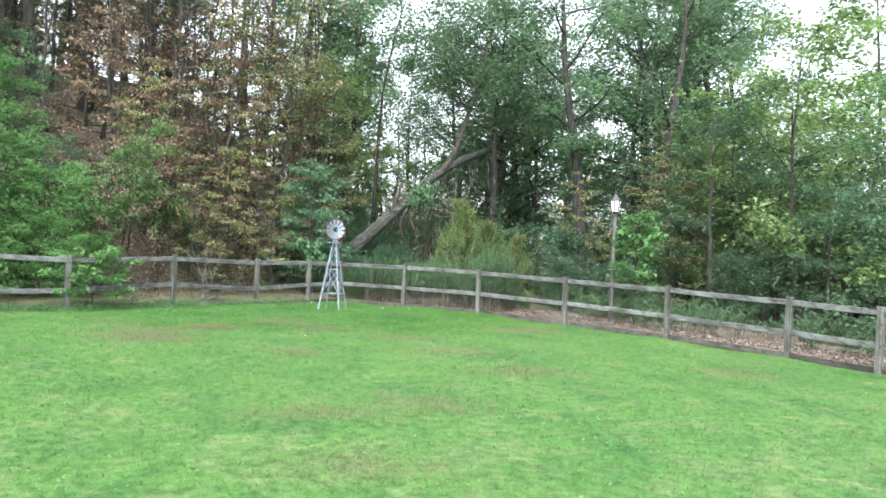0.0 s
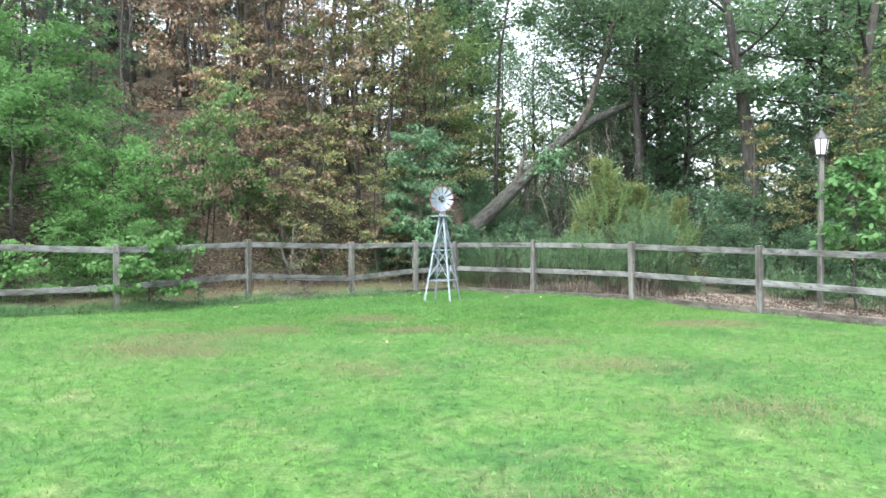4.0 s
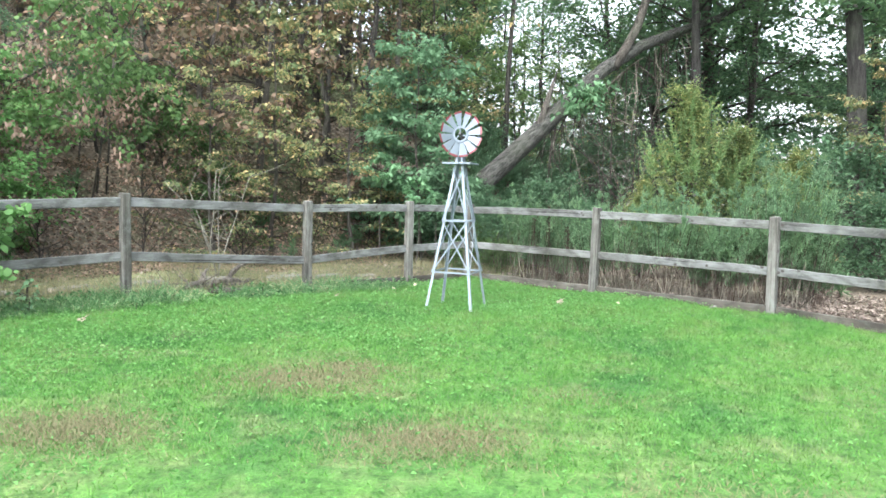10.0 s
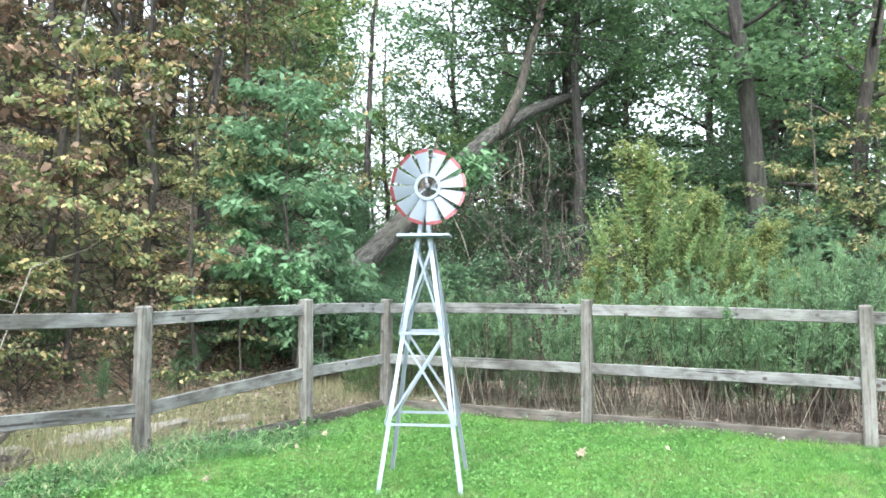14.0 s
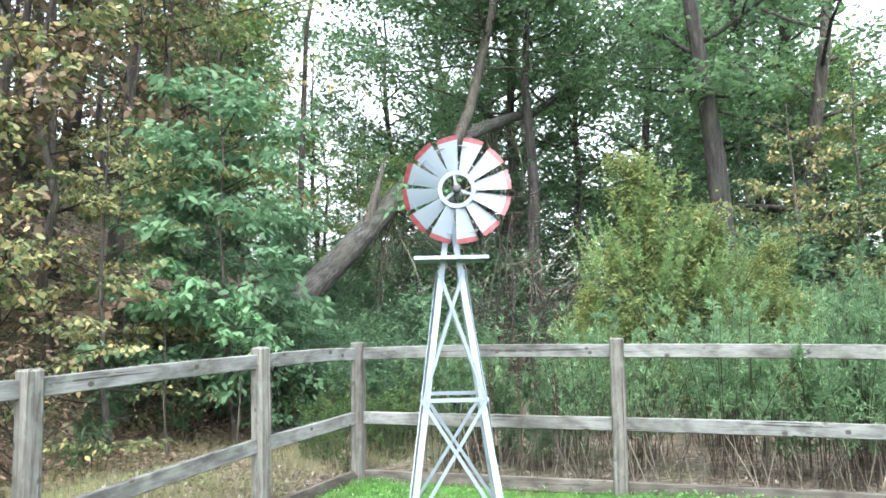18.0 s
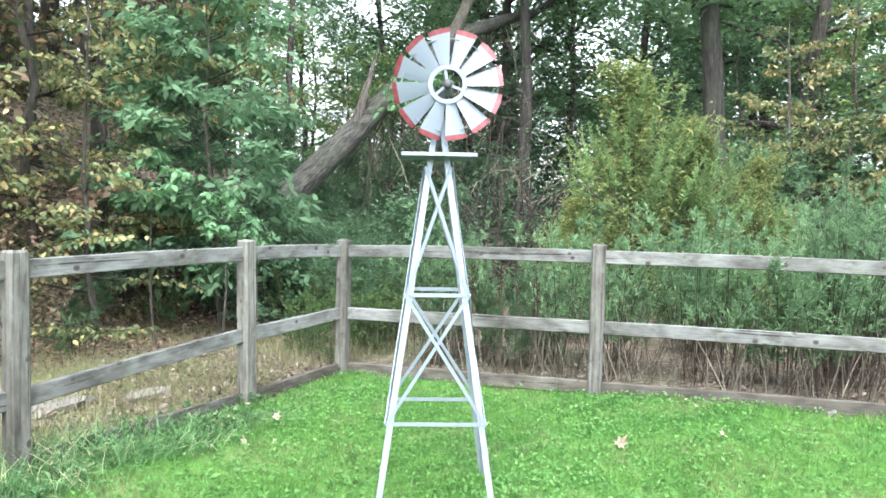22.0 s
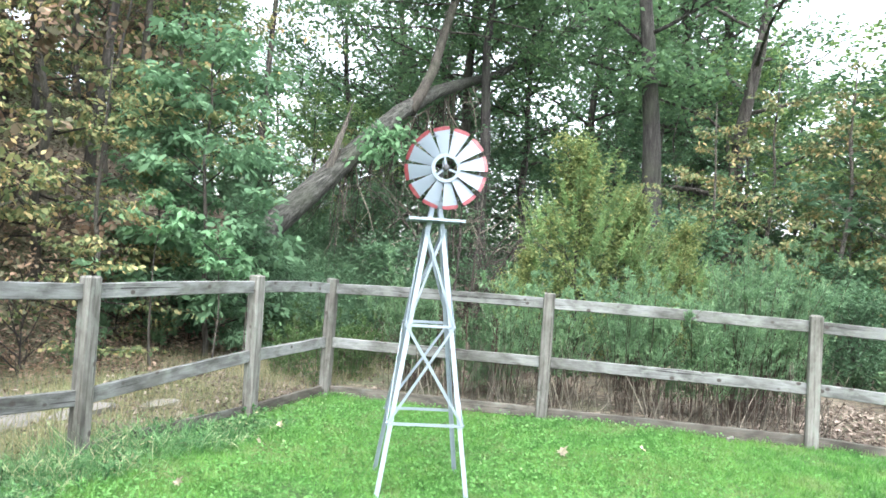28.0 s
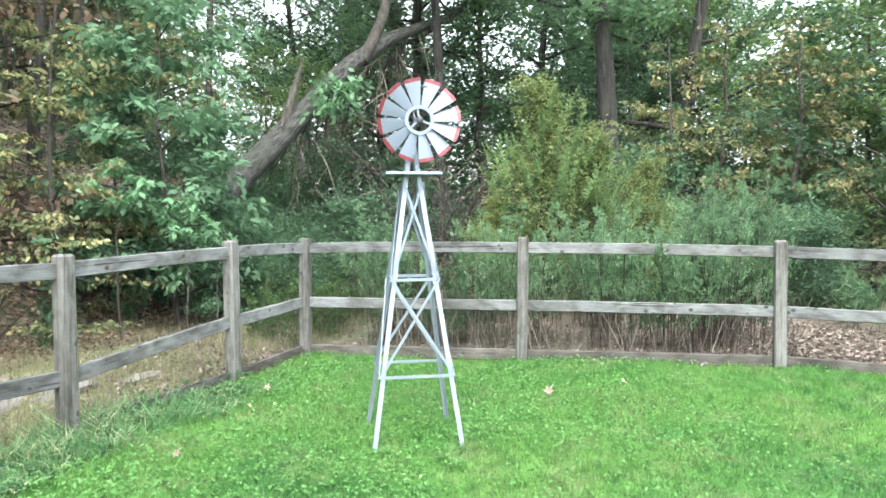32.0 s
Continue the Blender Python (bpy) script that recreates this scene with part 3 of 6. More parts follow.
def sheet(name, faces, mat, label):
    used, inv = np.unique(faces, return_inverse=True)
    g = Geo().add(gv[used], inv.reshape(-1, 4))
    return tagged(new(name, g.mesh(name, mat, True)), label, name, "", "structure")


sheet("lawn", gq[inside], M_LAWN, "mown green lawn with pale dry patches")
d_mid = (mid[:, 0] - CORNER[0]) * OUT_L[0] + (mid[:, 1] - CORNER[1]) * OUT_L[1]
s_mid = (mid[:, 0] - CORNER[0]) * ALONG_L[0] + (mid[:, 1] - CORNER[1]) * ALONG_L[1]
verge = ~inside & (d_mid > -0.5) & (d_mid < 2.2 + 0.3 * np.sin(s_mid * 1.7)) & (s_mid > 0.2) & (s_mid < 16)
sheet("verge", gq[verge], M_VERGE, "rough half-dry grass verge behind the fence")
sheet("ground", gq[~inside & ~verge], M_FLOOR, "woodland floor of dead leaves and soil")


def scatter(n, x0, x1, y0, y1, keep):
    x, y = rng.uniform(x0, x1, n), rng.uniform(y0, y1, n)
    ok = keep(x, y)
    x, y = x[ok], y[ok]
    return np.stack([x, y, land(x, y)], 1)


def off_left(x, y):
    return (x - CORNER[0]) * OUT_L[0] + (y - CORNER[1]) * OUT_L[1]


def along_left(x, y):
    return (x - CORNER[0]) * ALONG_L[0] + (y - CORNER[1]) * ALONG_L[1]


def off_right(x, y):
    """Distance beyond the bowed fence line (negative inside the yard)."""
    best, sign = np.full(np.shape(x), 1e9), np.ones(np.shape(x))
    for a, b in zip(POSTS_R[:-1], POSTS_R[1:]):
        ax, ay, bx, by = a[0], a[1], b[0], b[1]
        L = math.hypot(bx - ax, by - ay)
        u = np.clip(((x - ax) * (bx - ax) + (y - ay) * (by - ay)) / L ** 2, 0, 1)
        d = np.hypot(x - ax - u * (bx - ax), y - ay - u * (by - ay))
        s = np.sign((bx - ax) * (y - ay) - (by - ay) * (x - ax))
        sign = np.where(d < best, s, sign)
        best = np.minimum(best, d)
    return best * sign

# ---- windmill ----
def windmill():
    mill = thing("garden_windmill", "galvanised garden windmill with a white red-tipped wheel on the lawn", "windmill", at=(0.57, 12.776, 0.0))
    mill.rotation_euler = (0, 0, math.atan2(-0.317, 0.948))
    ground = float(land(0.558, 12.78))
    half = lambda z: 0.297 - 0.1385 * z
    def corner(i, z):
        sx, sy = ((-1, -1), (1, -1), (1, 1), (-1, 1))[i]
        return (sx * half(z), sy * half(z), z)
    # angle-iron legs
    for i in range(4):
        sx, sy = ((-1, -1), (1, -1), (1, 1), (-1, 1))[i]
        bm = bmesh.new()
        w, th = 0.03, 0.004
        prof = [(0, 0), (-sx * w, 0), (-sx * w, -sy * th), (-sx * th, -sy * th), (-sx * th, -sy * w), (0, -sy * w)]
        rows = []
        for z in (ground - 0.05, 0.43, 1.05, 1.756, 2.02):
            cx, cy, _ = corner(i, z)
            rows.append([bm.verts.new((cx + a, cy + b, z)) for a, b in prof])
        for a, b in zip(rows, rows[1:]):
            for j in range(6):
                bm.faces.new((a[j], a[(j + 1) % 6], b[(j + 1) % 6], b[j]))
        bm.faces.new(rows[0])
        bm.faces.new(rows[-1][::-1])
        bmesh.ops.recalc_face_normals(bm, faces=bm.faces)
        me = bpy.data.meshes.new("leg")
        bm.to_mesh(me)
        bm.free()
        me.materials.append(M_STEEL)
        part("leg", me, mill)
    # flat bars round each side
    def bar(name, a, b, wide, out, face):
        a, b = Vector(a), Vector(b)
        o = Vector(out).normalized()
        me = box_mesh(name, (b - a).length + 0.02, 0.004, wide, M_STEEL, 0.001)
        part(name, me, mill, "", Matrix.Translation(o * face) @ between(a, b, (0, 0, 1)))
    for i in range(4):
        j = (i + 1) % 4
        out = ((0, -1, 0), (1, 0, 0), (0, 1, 0), (-1, 0, 0))[i]
        for z in (0.43, 1.055):
            bar("crossbar", corner(i, z), corner(j, z), 0.02, out, 0.004)
        for lo, hi in ((0.44, 1.045), (1.065, 1.69)):
            bar("diagonal_brace", corner(i, lo), corner(j, hi), 0.018, out, 0.006)
            bar("diagonal_brace", corner(j, lo), corner(i, hi), 0.018, out, 0.011)
        for z in (0.43, 1.055):
            for c in (i, j):
                g = Geo()
                p = Vector(corner(c, z)) + Vector(out) * 0.006
                q = p + Vector(out) * 0.012
                inward = Vector((-math.copysign(0.012, p.x) if out[0] == 0 else 0, -math.copysign(0.012, p.y) if out[1] == 0 else 0, 0))
                tube(g, [p + inward, q + inward], 0.006, 6)
                part("bolt", g.mesh("bolt", M_STEEL), mill)
    # platform: a tray with a turned-down lip
    bm = bmesh.new()
    bmesh.ops.create_cube(bm, size=1)
    bmesh.ops.scale(bm, vec=(0.375, 0.3, 0.017), verts=bm.verts)
    low = [f for f in bm.faces if f.normal.z < -0.5]
    r = bmesh.ops.inset_region(bm, faces=low, thickness=0.004)
    bmesh.ops.translate(bm, vec=(0, 0, 0.018), verts=low[0].verts)
    me = bpy.data.meshes.new("platform")
    bm.to_mesh(me)
    bm.free()
    me.materials.append(M_STEEL)
    part("platform", me, mill, "thin galvanised platform tray", Matrix.Translation((0, 0, 1.756)))
    # head: shaft, bearing, wheel
    HUB = Vector((0.036, -0.13, 2.1))
    face = Matrix.Translation(HUB) @ Euler((0, 0, radians(-3))).to_matrix().to_4x4()
    g = Geo()
    tube(g, [(0, -0.03, 0), (0, 0.3, 0)], 0.011, 10)
    part("shaft", g.mesh("shaft", M_STEEL, True), mill, "", face)
    me = box_mesh("bearing_block", 0.035, 0.1, 0.06, M_DARKMETAL, 0.006)
    part("bearing_block", me, mill, "", Matrix.Translation((0.014, 0.02, 2.075)))
    g = Geo()
    tube(g, [(0, -0.035, 0), (0, -0.03, 0), (0, 0.015, 0)], [0.012, 0.022, 0.022], 14)
    part("hub", g.mesh("hub", M_DARKMETAL, True), mill, "dark hub nut", face)

    def ring(name, r0, r1, y0, y1, seg=48):
        a = np.linspace(0, 2 * np.pi, seg, endpoint=False)
        prof = [(r0, y0), (r1, y0), (r1, y1), (r0, y1)]
        v = np.array([[(r * np.cos(t), y, r * np.sin(t)) for r, y in prof] for t in a]).reshape(-1, 3)
        s = np.arange(seg)
        qs = [np.stack([s * 4 + e, s * 4 + (e + 1) % 4, ((s + 1) % seg) * 4 + (e + 1) % 4, ((s + 1) % seg) * 4 + e], -1) for e in range(4)]
        me = Geo().add(v, np.concatenate(qs)).mesh(name, M_VANE)
        part(name, me, mill, "", face)
    ring("inner_ring", 0.074, 0.096, -0.012, 0.004)
    ring("outer_hoop", 0.226, 0.229, 0.004, 0.01, 60)
    for t in (100, 220, 340):
        c, s = math.cos(radians(t)), math.sin(radians(t))
        me = box_mesh("spoke", 0.078, 0.014, 0.004, M_VANE, 0.001)
        part("spoke", me, mill, "", face @ between((c * 0.006, -0.006, s * 0.006), (c * 0.08, -0.006, s * 0.08), (0, -1, 0)))

    def blade(r0, r1, w0, w1, name, mat, lift):
        bm = bmesh.new()
        top, bot = [], []
        n = 5
        for a in range(n):
            u = a / (n - 1)
            r = r0 + (r1 - r0) * u
            w = w0 + (w1 - w0) * u
            for b in range(4):
                e = b / 3 - 0.5
                arc = (1 - (2 * e) ** 2) * 0.006 * u if a == n - 1 else 0
                pos = Vector((e * w, -0.002 * (1 - (2 * e) ** 2) * (w / 0.1) - lift, r + arc))
                top.append(bm.verts.new(pos))
                bot.append(bm.verts.new(pos + Vector((0, 0.0025, 0))))
        for a in range(n - 1):
            for b in range(3):
                i = a * 4 + b
                bm.faces.new((top[i], top[i + 1], top[i + 5], top[i + 4]))
                bm.faces.new((bot[i], bot[i + 4], bot[i + 5], bot[i + 1]))
        rim = [0, 1, 2, 3, 7, 11, 15, 19, 18, 17, 16, 12, 8, 4]
        for a, b in zip(rim, rim[1:] + rim[:1]):
            bm.faces.new((top[b], top[a], bot[a], bot[b]))
        bmesh.ops.recalc_face_normals(bm, faces=bm.faces)
        me = bpy.data.meshes.new(name)
        bm.to_mesh(me)
        bm.free()
        me.materials.append(mat)
        return me
    body = blade(0.09, 0.249, 0.048, 0.109, "blade", M_VANE, 0.0)
    tip = blade(0.2495, 0.27, 0.109, 0.115, "painted_tip", M_RED, 0.0)
    for i in range(12):
        m = face @ Matrix.Rotation(radians(i * 30 + 20), 4, "Y") @ Matrix.Rotation(radians(-19), 4, "Z")
        b = part("blade", body, mill, "", m)
        part("painted_tip", tip, b, "faded red blade tip")
    # tail behind the wheel
    g = Geo()
    tube(g, [(0, 0.02, 0), (0.02, 0.3, 0)], 0.008, 8)
    part("tail_boom", g.mesh("tail_boom", M_STEEL, True), mill, "", face)
    bm = bmesh.new()
    pts = [(0.3, -0.05), (0.48, -0.12), (0.48, 0.12), (0.3, 0.05)]
    a = [bm.verts.new((-0.002, y, z)) for y, z in pts]
    b = [bm.verts.new((0.002, y, z)) for y, z in pts]
    bm.faces.new(a)
    bm.faces.new(b[::-1])
    for i in range(4):
        bm.faces.new((a[i], b[i], b[(i + 1) % 4], a[(i + 1) % 4]))
    bmesh.ops.recalc_face_normals(bm, faces=bm.faces)
    me = bpy.data.meshes.new("tail_vane")
    bm.to_mesh(me)
    bm.free()
    me.materials.append(M_VANE)
    part("tail_vane", me, mill, "white tail vane behind the wheel", face)


windmill()


# ---- fence ----
def post_mesh(h, seed):
    """A square post with worn, chamfered top, set a little into the ground."""
    r = random.Random(seed)
    bm = bmesh.new()
    w = 0.054
    for z in (-0.3, 0.0, 0.3 * h, 0.65 * h, h - 0.012, h):
        k = w - (0.009 if z == h else 0)
        ring = []
        for sx, sy in ((-1, -1), (1, -1), (1, 1), (-1, 1)):
            for ax, ay in (((0.8, 1), (1, 0.8)) if sx * sy < 0 else ((1, 0.8), (0.8, 1))):
                ring.append(bm.verts.new((sx * ax * k + r.uniform(-0.0015, 0.0015), sy * ay * k + r.uniform(-0.0015, 0.0015), z + (r.uniform(-0.004, 0.004) if z == h else 0))))
        ring.sort(key=lambda v: math.atan2(v.co.y, v.co.x))
        if z == -0.3:
            bm.faces.new(ring[::-1])
        else:
            for i in range(8):
                bm.faces.new((last[i], last[(i + 1) % 8], ring[(i + 1) % 8], ring[i]))
        last = ring
    bm.faces.new(last)
    bmesh.ops.recalc_face_normals(bm, faces=bm.faces)
    me = bpy.data.meshes.new("post")
    bm.to_mesh(me)
    bm.free()
    me.materials.append(M_POST)
    return me


def rail_mesh(name, L, h, th, seed, sag=0.01, seg=10):
    """A sawn board that sags and twists slightly."""
    r = random.Random(seed)
    bm = bmesh.new()
    last = None
    tw, s2 = r.uniform(-0.05, 0.05), r.uniform(-1, 1) * sag
    b = 0.006
    for i in range(seg + 1):
        u = i / seg
        x = (u - 0.5) * L
        dz = s2 * math.sin(math.pi * u) + r.uniform(-0.0015, 0.0015)
        dy = r.uniform(-0.0015, 0.0015)
        a = tw * (u - 0.5)
        ring = []
        for y, z in ((-th / 2 + b, -h / 2), (th / 2 - b, -h / 2), (th / 2, -h / 2 + b), (th / 2, h / 2 - b), (th / 2 - b, h / 2), (-th / 2 + b, h / 2), (-th / 2, h / 2 - b), (-th / 2, -h / 2 + b)):
            ring.append(bm.verts.new((x, y * math.cos(a) - z * math.sin(a) + dy, y * math.sin(a) + z * math.cos(a) + dz)))
        if last:
            for j in range(8):
                bm.faces.new((last[j], last[(j + 1) % 8], ring[(j + 1) % 8], ring[j]))
        else:
            bm.faces.new(ring[::-1])
        last = ring
    bm.faces.new(last)
    bmesh.ops.recalc_face_normals(bm, faces=bm.faces)
    me = bpy.data.meshes.new(name)
    bm.to_mesh(me)
    bm.free()
    me.materials.append(M_BOARD if name == "ground_board" else M_RAIL)
    return me


def wire_mesh(a, b, top, outward):
    """Welded wire netting on the outer side of a panel."""
    g = Geo()
    a, b, o = np.array(a[:2]), np.array(b[:2]), np.array(outward) * 0.03
    L = np.linalg.norm(b - a)
    n = int(L / 0.055)
    us = np.linspace(0.03, 0.97, n)
    bend = 0.006 * np.sin(us * 19)
    for u, w in zip(us, bend):
        p = a + (b - a) * u + o * (1 + w * 20)
        z = float(land(p[0], p[1]))
        tube(g, [(p[0], p[1], z), (p[0] + w, p[1] + w, z + top * 0.5), (p[0], p[1], z + top)], 0.0011, 3)
    for zz in np.arange(0.05, top + 0.01, 0.105):
        pts = [a + (b - a) * u + o * (1 + w * 20) for u, w in zip(us, bend)]
        tube(g, [(p[0], p[1], float(land(p[0], p[1])) + zz) for p in pts], 0.0011, 3)
    return g.mesh("wire_netting", M_WIRE)


def fence(posts, label, outward_sign, first, boards):
    f = thing("fence", label, "fence", "wooden yard fence")
    for i, (x, y, top, low) in enumerate(posts):
        if i or first:
            z0 = float(land(x, y))
            j = max(i - 1, 0) if i == len(posts) - 1 else i
            q = posts[j + 1] if j + 1 < len(posts) else posts[j]
            turn = math.atan2(q[1] - posts[j][1], q[0] - posts[j][0])
            r = random.Random(i * 7 + int(outward_sign))
            m = Matrix.Translation((x, y, z0)) @ Euler((r.uniform(-0.012, 0.012), r.uniform(-0.012, 0.012), turn)).to_matrix().to_4x4()
            part("post", post_mesh(top - z0, i + 3), f, "", m)
    for i, (p, q) in enumerate(zip(posts[:-1], posts[1:])):
        d = Vector((q[0] - p[0], q[1] - p[1], 0)).normalized()
        out = (-d.y * outward_sign, d.x * outward_sign)
        back = Vector((out[0], out[1], 0)) * 0.012
        for zp, zq, nm in ((p[2] - 0.105, q[2] - 0.105, "top_rail"), (p[3], q[3], "lower_rail")):
            a = Vector((p[0], p[1], zp)) + d * 0.03 + back
            b = Vector((q[0], q[1], zq)) - d * 0.03 + back
            part(nm, rail_mesh(nm, (b - a).length, 0.108, 0.04, i * 11 + len(nm), 0.012), f, "", between(a, b))
        if i in boards:
            a = Vector((p[0], p[1], float(land(p[0], p[1])) + 0.05)) + d * 0.06 + back
            b = Vector((q[0], q[1], float(land(q[0], q[1])) + 0.05)) - d * 0.06 + back
            part("ground_board", rail_mesh("ground_board", (b - a).length, 0.112, 0.04, i * 13 + 5, 0.008), f, "", between(a, b))
        part("wire_netting", wire_mesh(p, q, 0.62 if outward_sign < 0 else 0.5, out), f, "thin rusted welded wire netting")
    return f


fence(POSTS_R, "weathered grey two-rail wooden fence along weeds and dead stalks", 1, True, range(7))
fence(POSTS_L, "weathered grey two-rail wooden fence beside the wooded bank", -1, False, (0, 1))


# ---- lamp post ----
def lamp_post():
    x, y = 8.13, 12.69
    z = float(land(x, y))
    lamp = thing("lamp_post", "grey wooden lamp post with a white glass lantern beyond the fence", "lamp post", at=(x, y, z))
    me = post_mesh(2.86 - z, 77)
    part("pole", me, lamp, "", Matrix.Diagonal((0.85, 0.85, 1, 1)))
    base = 2.86 - z
    g = Geo()
    tube(g, [(0, 0, base), (0, 0, base + 0.03), (0, 0, base + 0.07), (0, 0, base + 0.09)], [0.07, 0.045, 0.06, 0.1], 12)
    lan = part("lantern", g.mesh("lantern", M_DARKMETAL), lamp, "dark metal lantern cup")
    g = Geo()
    tube(g, [(0, 0, base + 0.09), (0, 0, base + 0.38)], [0.095, 0.14], 6)
    part("lantern_glass", g.mesh("lantern_glass", M_GLASS), lan, "frosted white lantern glass")
    g = Geo()
    tube(g, [(0, 0, base + 0.38), (0, 0, base + 0.4), (0, 0, base + 0.48), (0, 0, base + 0.56), (0, 0, base + 0.6), (0, 0, base + 0.64)], [0.165, 0.16, 0.09, 0.03, 0.025, 0.004], 6)
    part("lantern_roof", g.mesh("lantern_roof", M_DARKMETAL), lan)
    for i in range(6):
        t = i * math.pi / 3
        g = Geo()
        tube(g, [(0.098 * math.cos(t), 0.098 * math.sin(t), base + 0.09), (0.144 * math.cos(t), 0.144 * math.sin(t), base + 0.385)], 0.015, 5)
        part("lantern_bar", g.mesh("lantern_bar", M_DARKMETAL), lan)


lamp_post()


# ---- trees ----
def limb_path(start, az, length, rise, r, bend=0.25, k=6):
    """A crooked branch that curves upward."""
    p, out = np.array(start, float), []
    step = length / (k - 1)
    for i in range(k):
        out.append(p.copy())
        az += r.normal(0, bend * 0.6)
        rise += r.normal(0, bend * 0.4)
        p = p + step * np.array([math.cos(az) * math.cos(rise), math.sin(az) * math.cos(rise), math.sin(rise)])
    return np.array(out)


def tree(name, label, category, seed, H, lo, R, limbs, n_leaf, leaf, tr, crown_mat, bark=None, spread=0.5, flat=0.5, rise=0.35, shape="round", spine=None, twigs=3, leaf_ratio=0.6, droop=-0.3, group="", fine=False, spray=0.0, twig_parts=False):
    """A tapered trunk, crooked branches and a crown of single leaves in clumps along the twigs.
    spray: how far the leaves stand off their twigs, in metres, where they grow in sprays."""
    bark = bark or M_BARK
    r = np.random.default_rng(seed)
    t = thing(name, label, category, group)
    if spine is None:
        zs = np.linspace(-0.4, H * 0.97, 9)
        wander = np.cumsum(r.normal(0, H * 0.012, (9, 2)), 0)
        wander -= wander[1]
        spine = np.column_stack([wander, zs])
    spine = np.asarray(spine, float)
    k = len(spine)
    rad = tr * (1 - 0.88 * np.linspace(0, 1, k) ** 1.1)
    rad[0] *= 1.35
    g = Geo()
    tube(g, spine, rad, 10)
    part("trunk", g.mesh("trunk", bark, True), t)
    ends, rods = [], []
    cum = np.linspace(0, 1, k)
    for i in range(limbs):
        u = lo + (1 - lo) * ((i + r.uniform(0, 0.8)) / limbs) * 0.97
        at = np.array([np.interp(u, cum, spine[:, c]) for c in range(3)])
        v = (u - lo) / (1 - lo)
        prof = {"round": math.sqrt(max(0.05, 1 - (v * 1.5 - 0.5) ** 2)), "cone": 1.05 - 0.85 * v, "vase": 0.45 + 0.75 * math.sin(min(1, v * 1.2) * 1.9)}[shape]
        L = R * prof * r.uniform(0.75, 1.15)
        path = limb_path(at, i * 2.4 + r.uniform(-0.5, 0.5), L, rise + 0.45 * v + r.normal(0, 0.15), r)
        br = max(0.012, tr * 0.42 * (1 - 0.75 * u))
        g, loose = Geo(), []
        tube(g, path, np.linspace(br, br * 0.25, len(path)), 4 if tr > 0.12 else 3)
        ends += [(path[j], L) for j in range(2, 6)] + [(path[-1], L)]
        for b in range(twigs):
            j = 2 + b % 4
            sub = limb_path(path[min(j, 5)], i * 2.4 + r.choice((-1, 1)) * r.uniform(0.5, 1.2), L * r.uniform(0.3, 0.55), rise + r.normal(0, 0.25), r, k=4)
            if spray:
                tg = Geo() if twig_parts else g
                tube(tg, sub[[0, 3]], np.array([br * 0.35, br * 0.1]), 3)
                if twig_parts:
                    loose.append(tg)
                rods.append((sub[0], sub[3]))
            else:
                tube(g, sub, np.linspace(br * 0.4, br * 0.12, 4), 3)
            ends += [(sub[1], L), (sub[2], L), (sub[3], L), (sub[3], L)]
        rods += [(path[2], path[4]), (path[4], path[5])]
        limb = part("branch", g.mesh("branch", bark if tr > 0.1 else M_TWIG, True), t)
        for tg in loose:
            part("twig", tg.mesh("twig", M_TWIG), limb)
    if n_leaf and spray:
        rods = np.array(rods)
        odds = (r.gamma(1.3, 1.0, len(rods)) + 0.15) * np.linalg.norm(rods[:, 1] - rods[:, 0], axis=1)
        pick = r.choice(len(rods), n_leaf, p=odds / odds.sum())
        u = r.uniform(0.1, 1.1, (n_leaf, 1))
        at = rods[pick, 0] + (rods[pick, 1] - rods[pick, 0]) * u + r.normal(0, 1, (n_leaf, 3)) * np.array([[spray, spray, spray * flat]])
        at[:, 2] -= spray * 0.5 * u[:, 0] ** 2
        az = r.uniform(0, 2 * np.pi, n_leaf)
        way = unit(rods[pick, 1] - rods[pick, 0]) * 0.7
        al = way + np.column_stack([np.cos(az), np.sin(az), r.normal(droop, 0.35, n_leaf)])
        size = leaf * r.uniform(0.6, 1.3, n_leaf)
        g = Geo()
        (fine_leaves if fine else leaves)(g, at, al, size, size * leaf_ratio)
        part("crown", g.mesh("crown", crown_mat), t)
    elif n_leaf:
        ctr = np.array([e[0] for e in ends])
        w = np.array([e[1] for e in ends])
        odds = r.gamma(0.9, 1.0, len(ctr)) + 0.12
        pick = r.choice(len(ctr), n_leaf, p=odds / odds.sum())
        sg = spread * np.clip(w[pick], 0.3, 3)[:, None] * np.array([[0.25, 0.25, 0.25 * flat]])
        at = ctr[pick] + r.normal(0, 1, (n_leaf, 3)) * sg
        az = r.uniform(0, 2 * np.pi, n_leaf)
        al = np.column_stack([np.cos(az), np.sin(az), r.normal(droop, 0.4, n_leaf)])
        size = leaf * r.uniform(0.6, 1.3, n_leaf)
        g = Geo()
        (fine_leaves if fine else leaves)(g, at, al, size, size * leaf_ratio)
        part("crown", g.mesh("crown", crown_mat), t)
    return t


def put(ob, x, y, s=1.0, turn=0.0, sink=0.0):
    ob.location, ob.rotation_euler, ob.scale = (x, y, float(land(x, y)) - sink), (0, 0, turn), (s, s, s)
    return ob


def more(ob, x, y, s=1.0, turn=0.0):
    base = ob.scale.copy()
    ob.scale = (s, s, s)
    c = copy_thing(ob, Matrix.Translation((x, y, float(land(x, y)))) @ Euler((0, 0, turn)).to_matrix().to_4x4())
    ob.scale = base
    return c


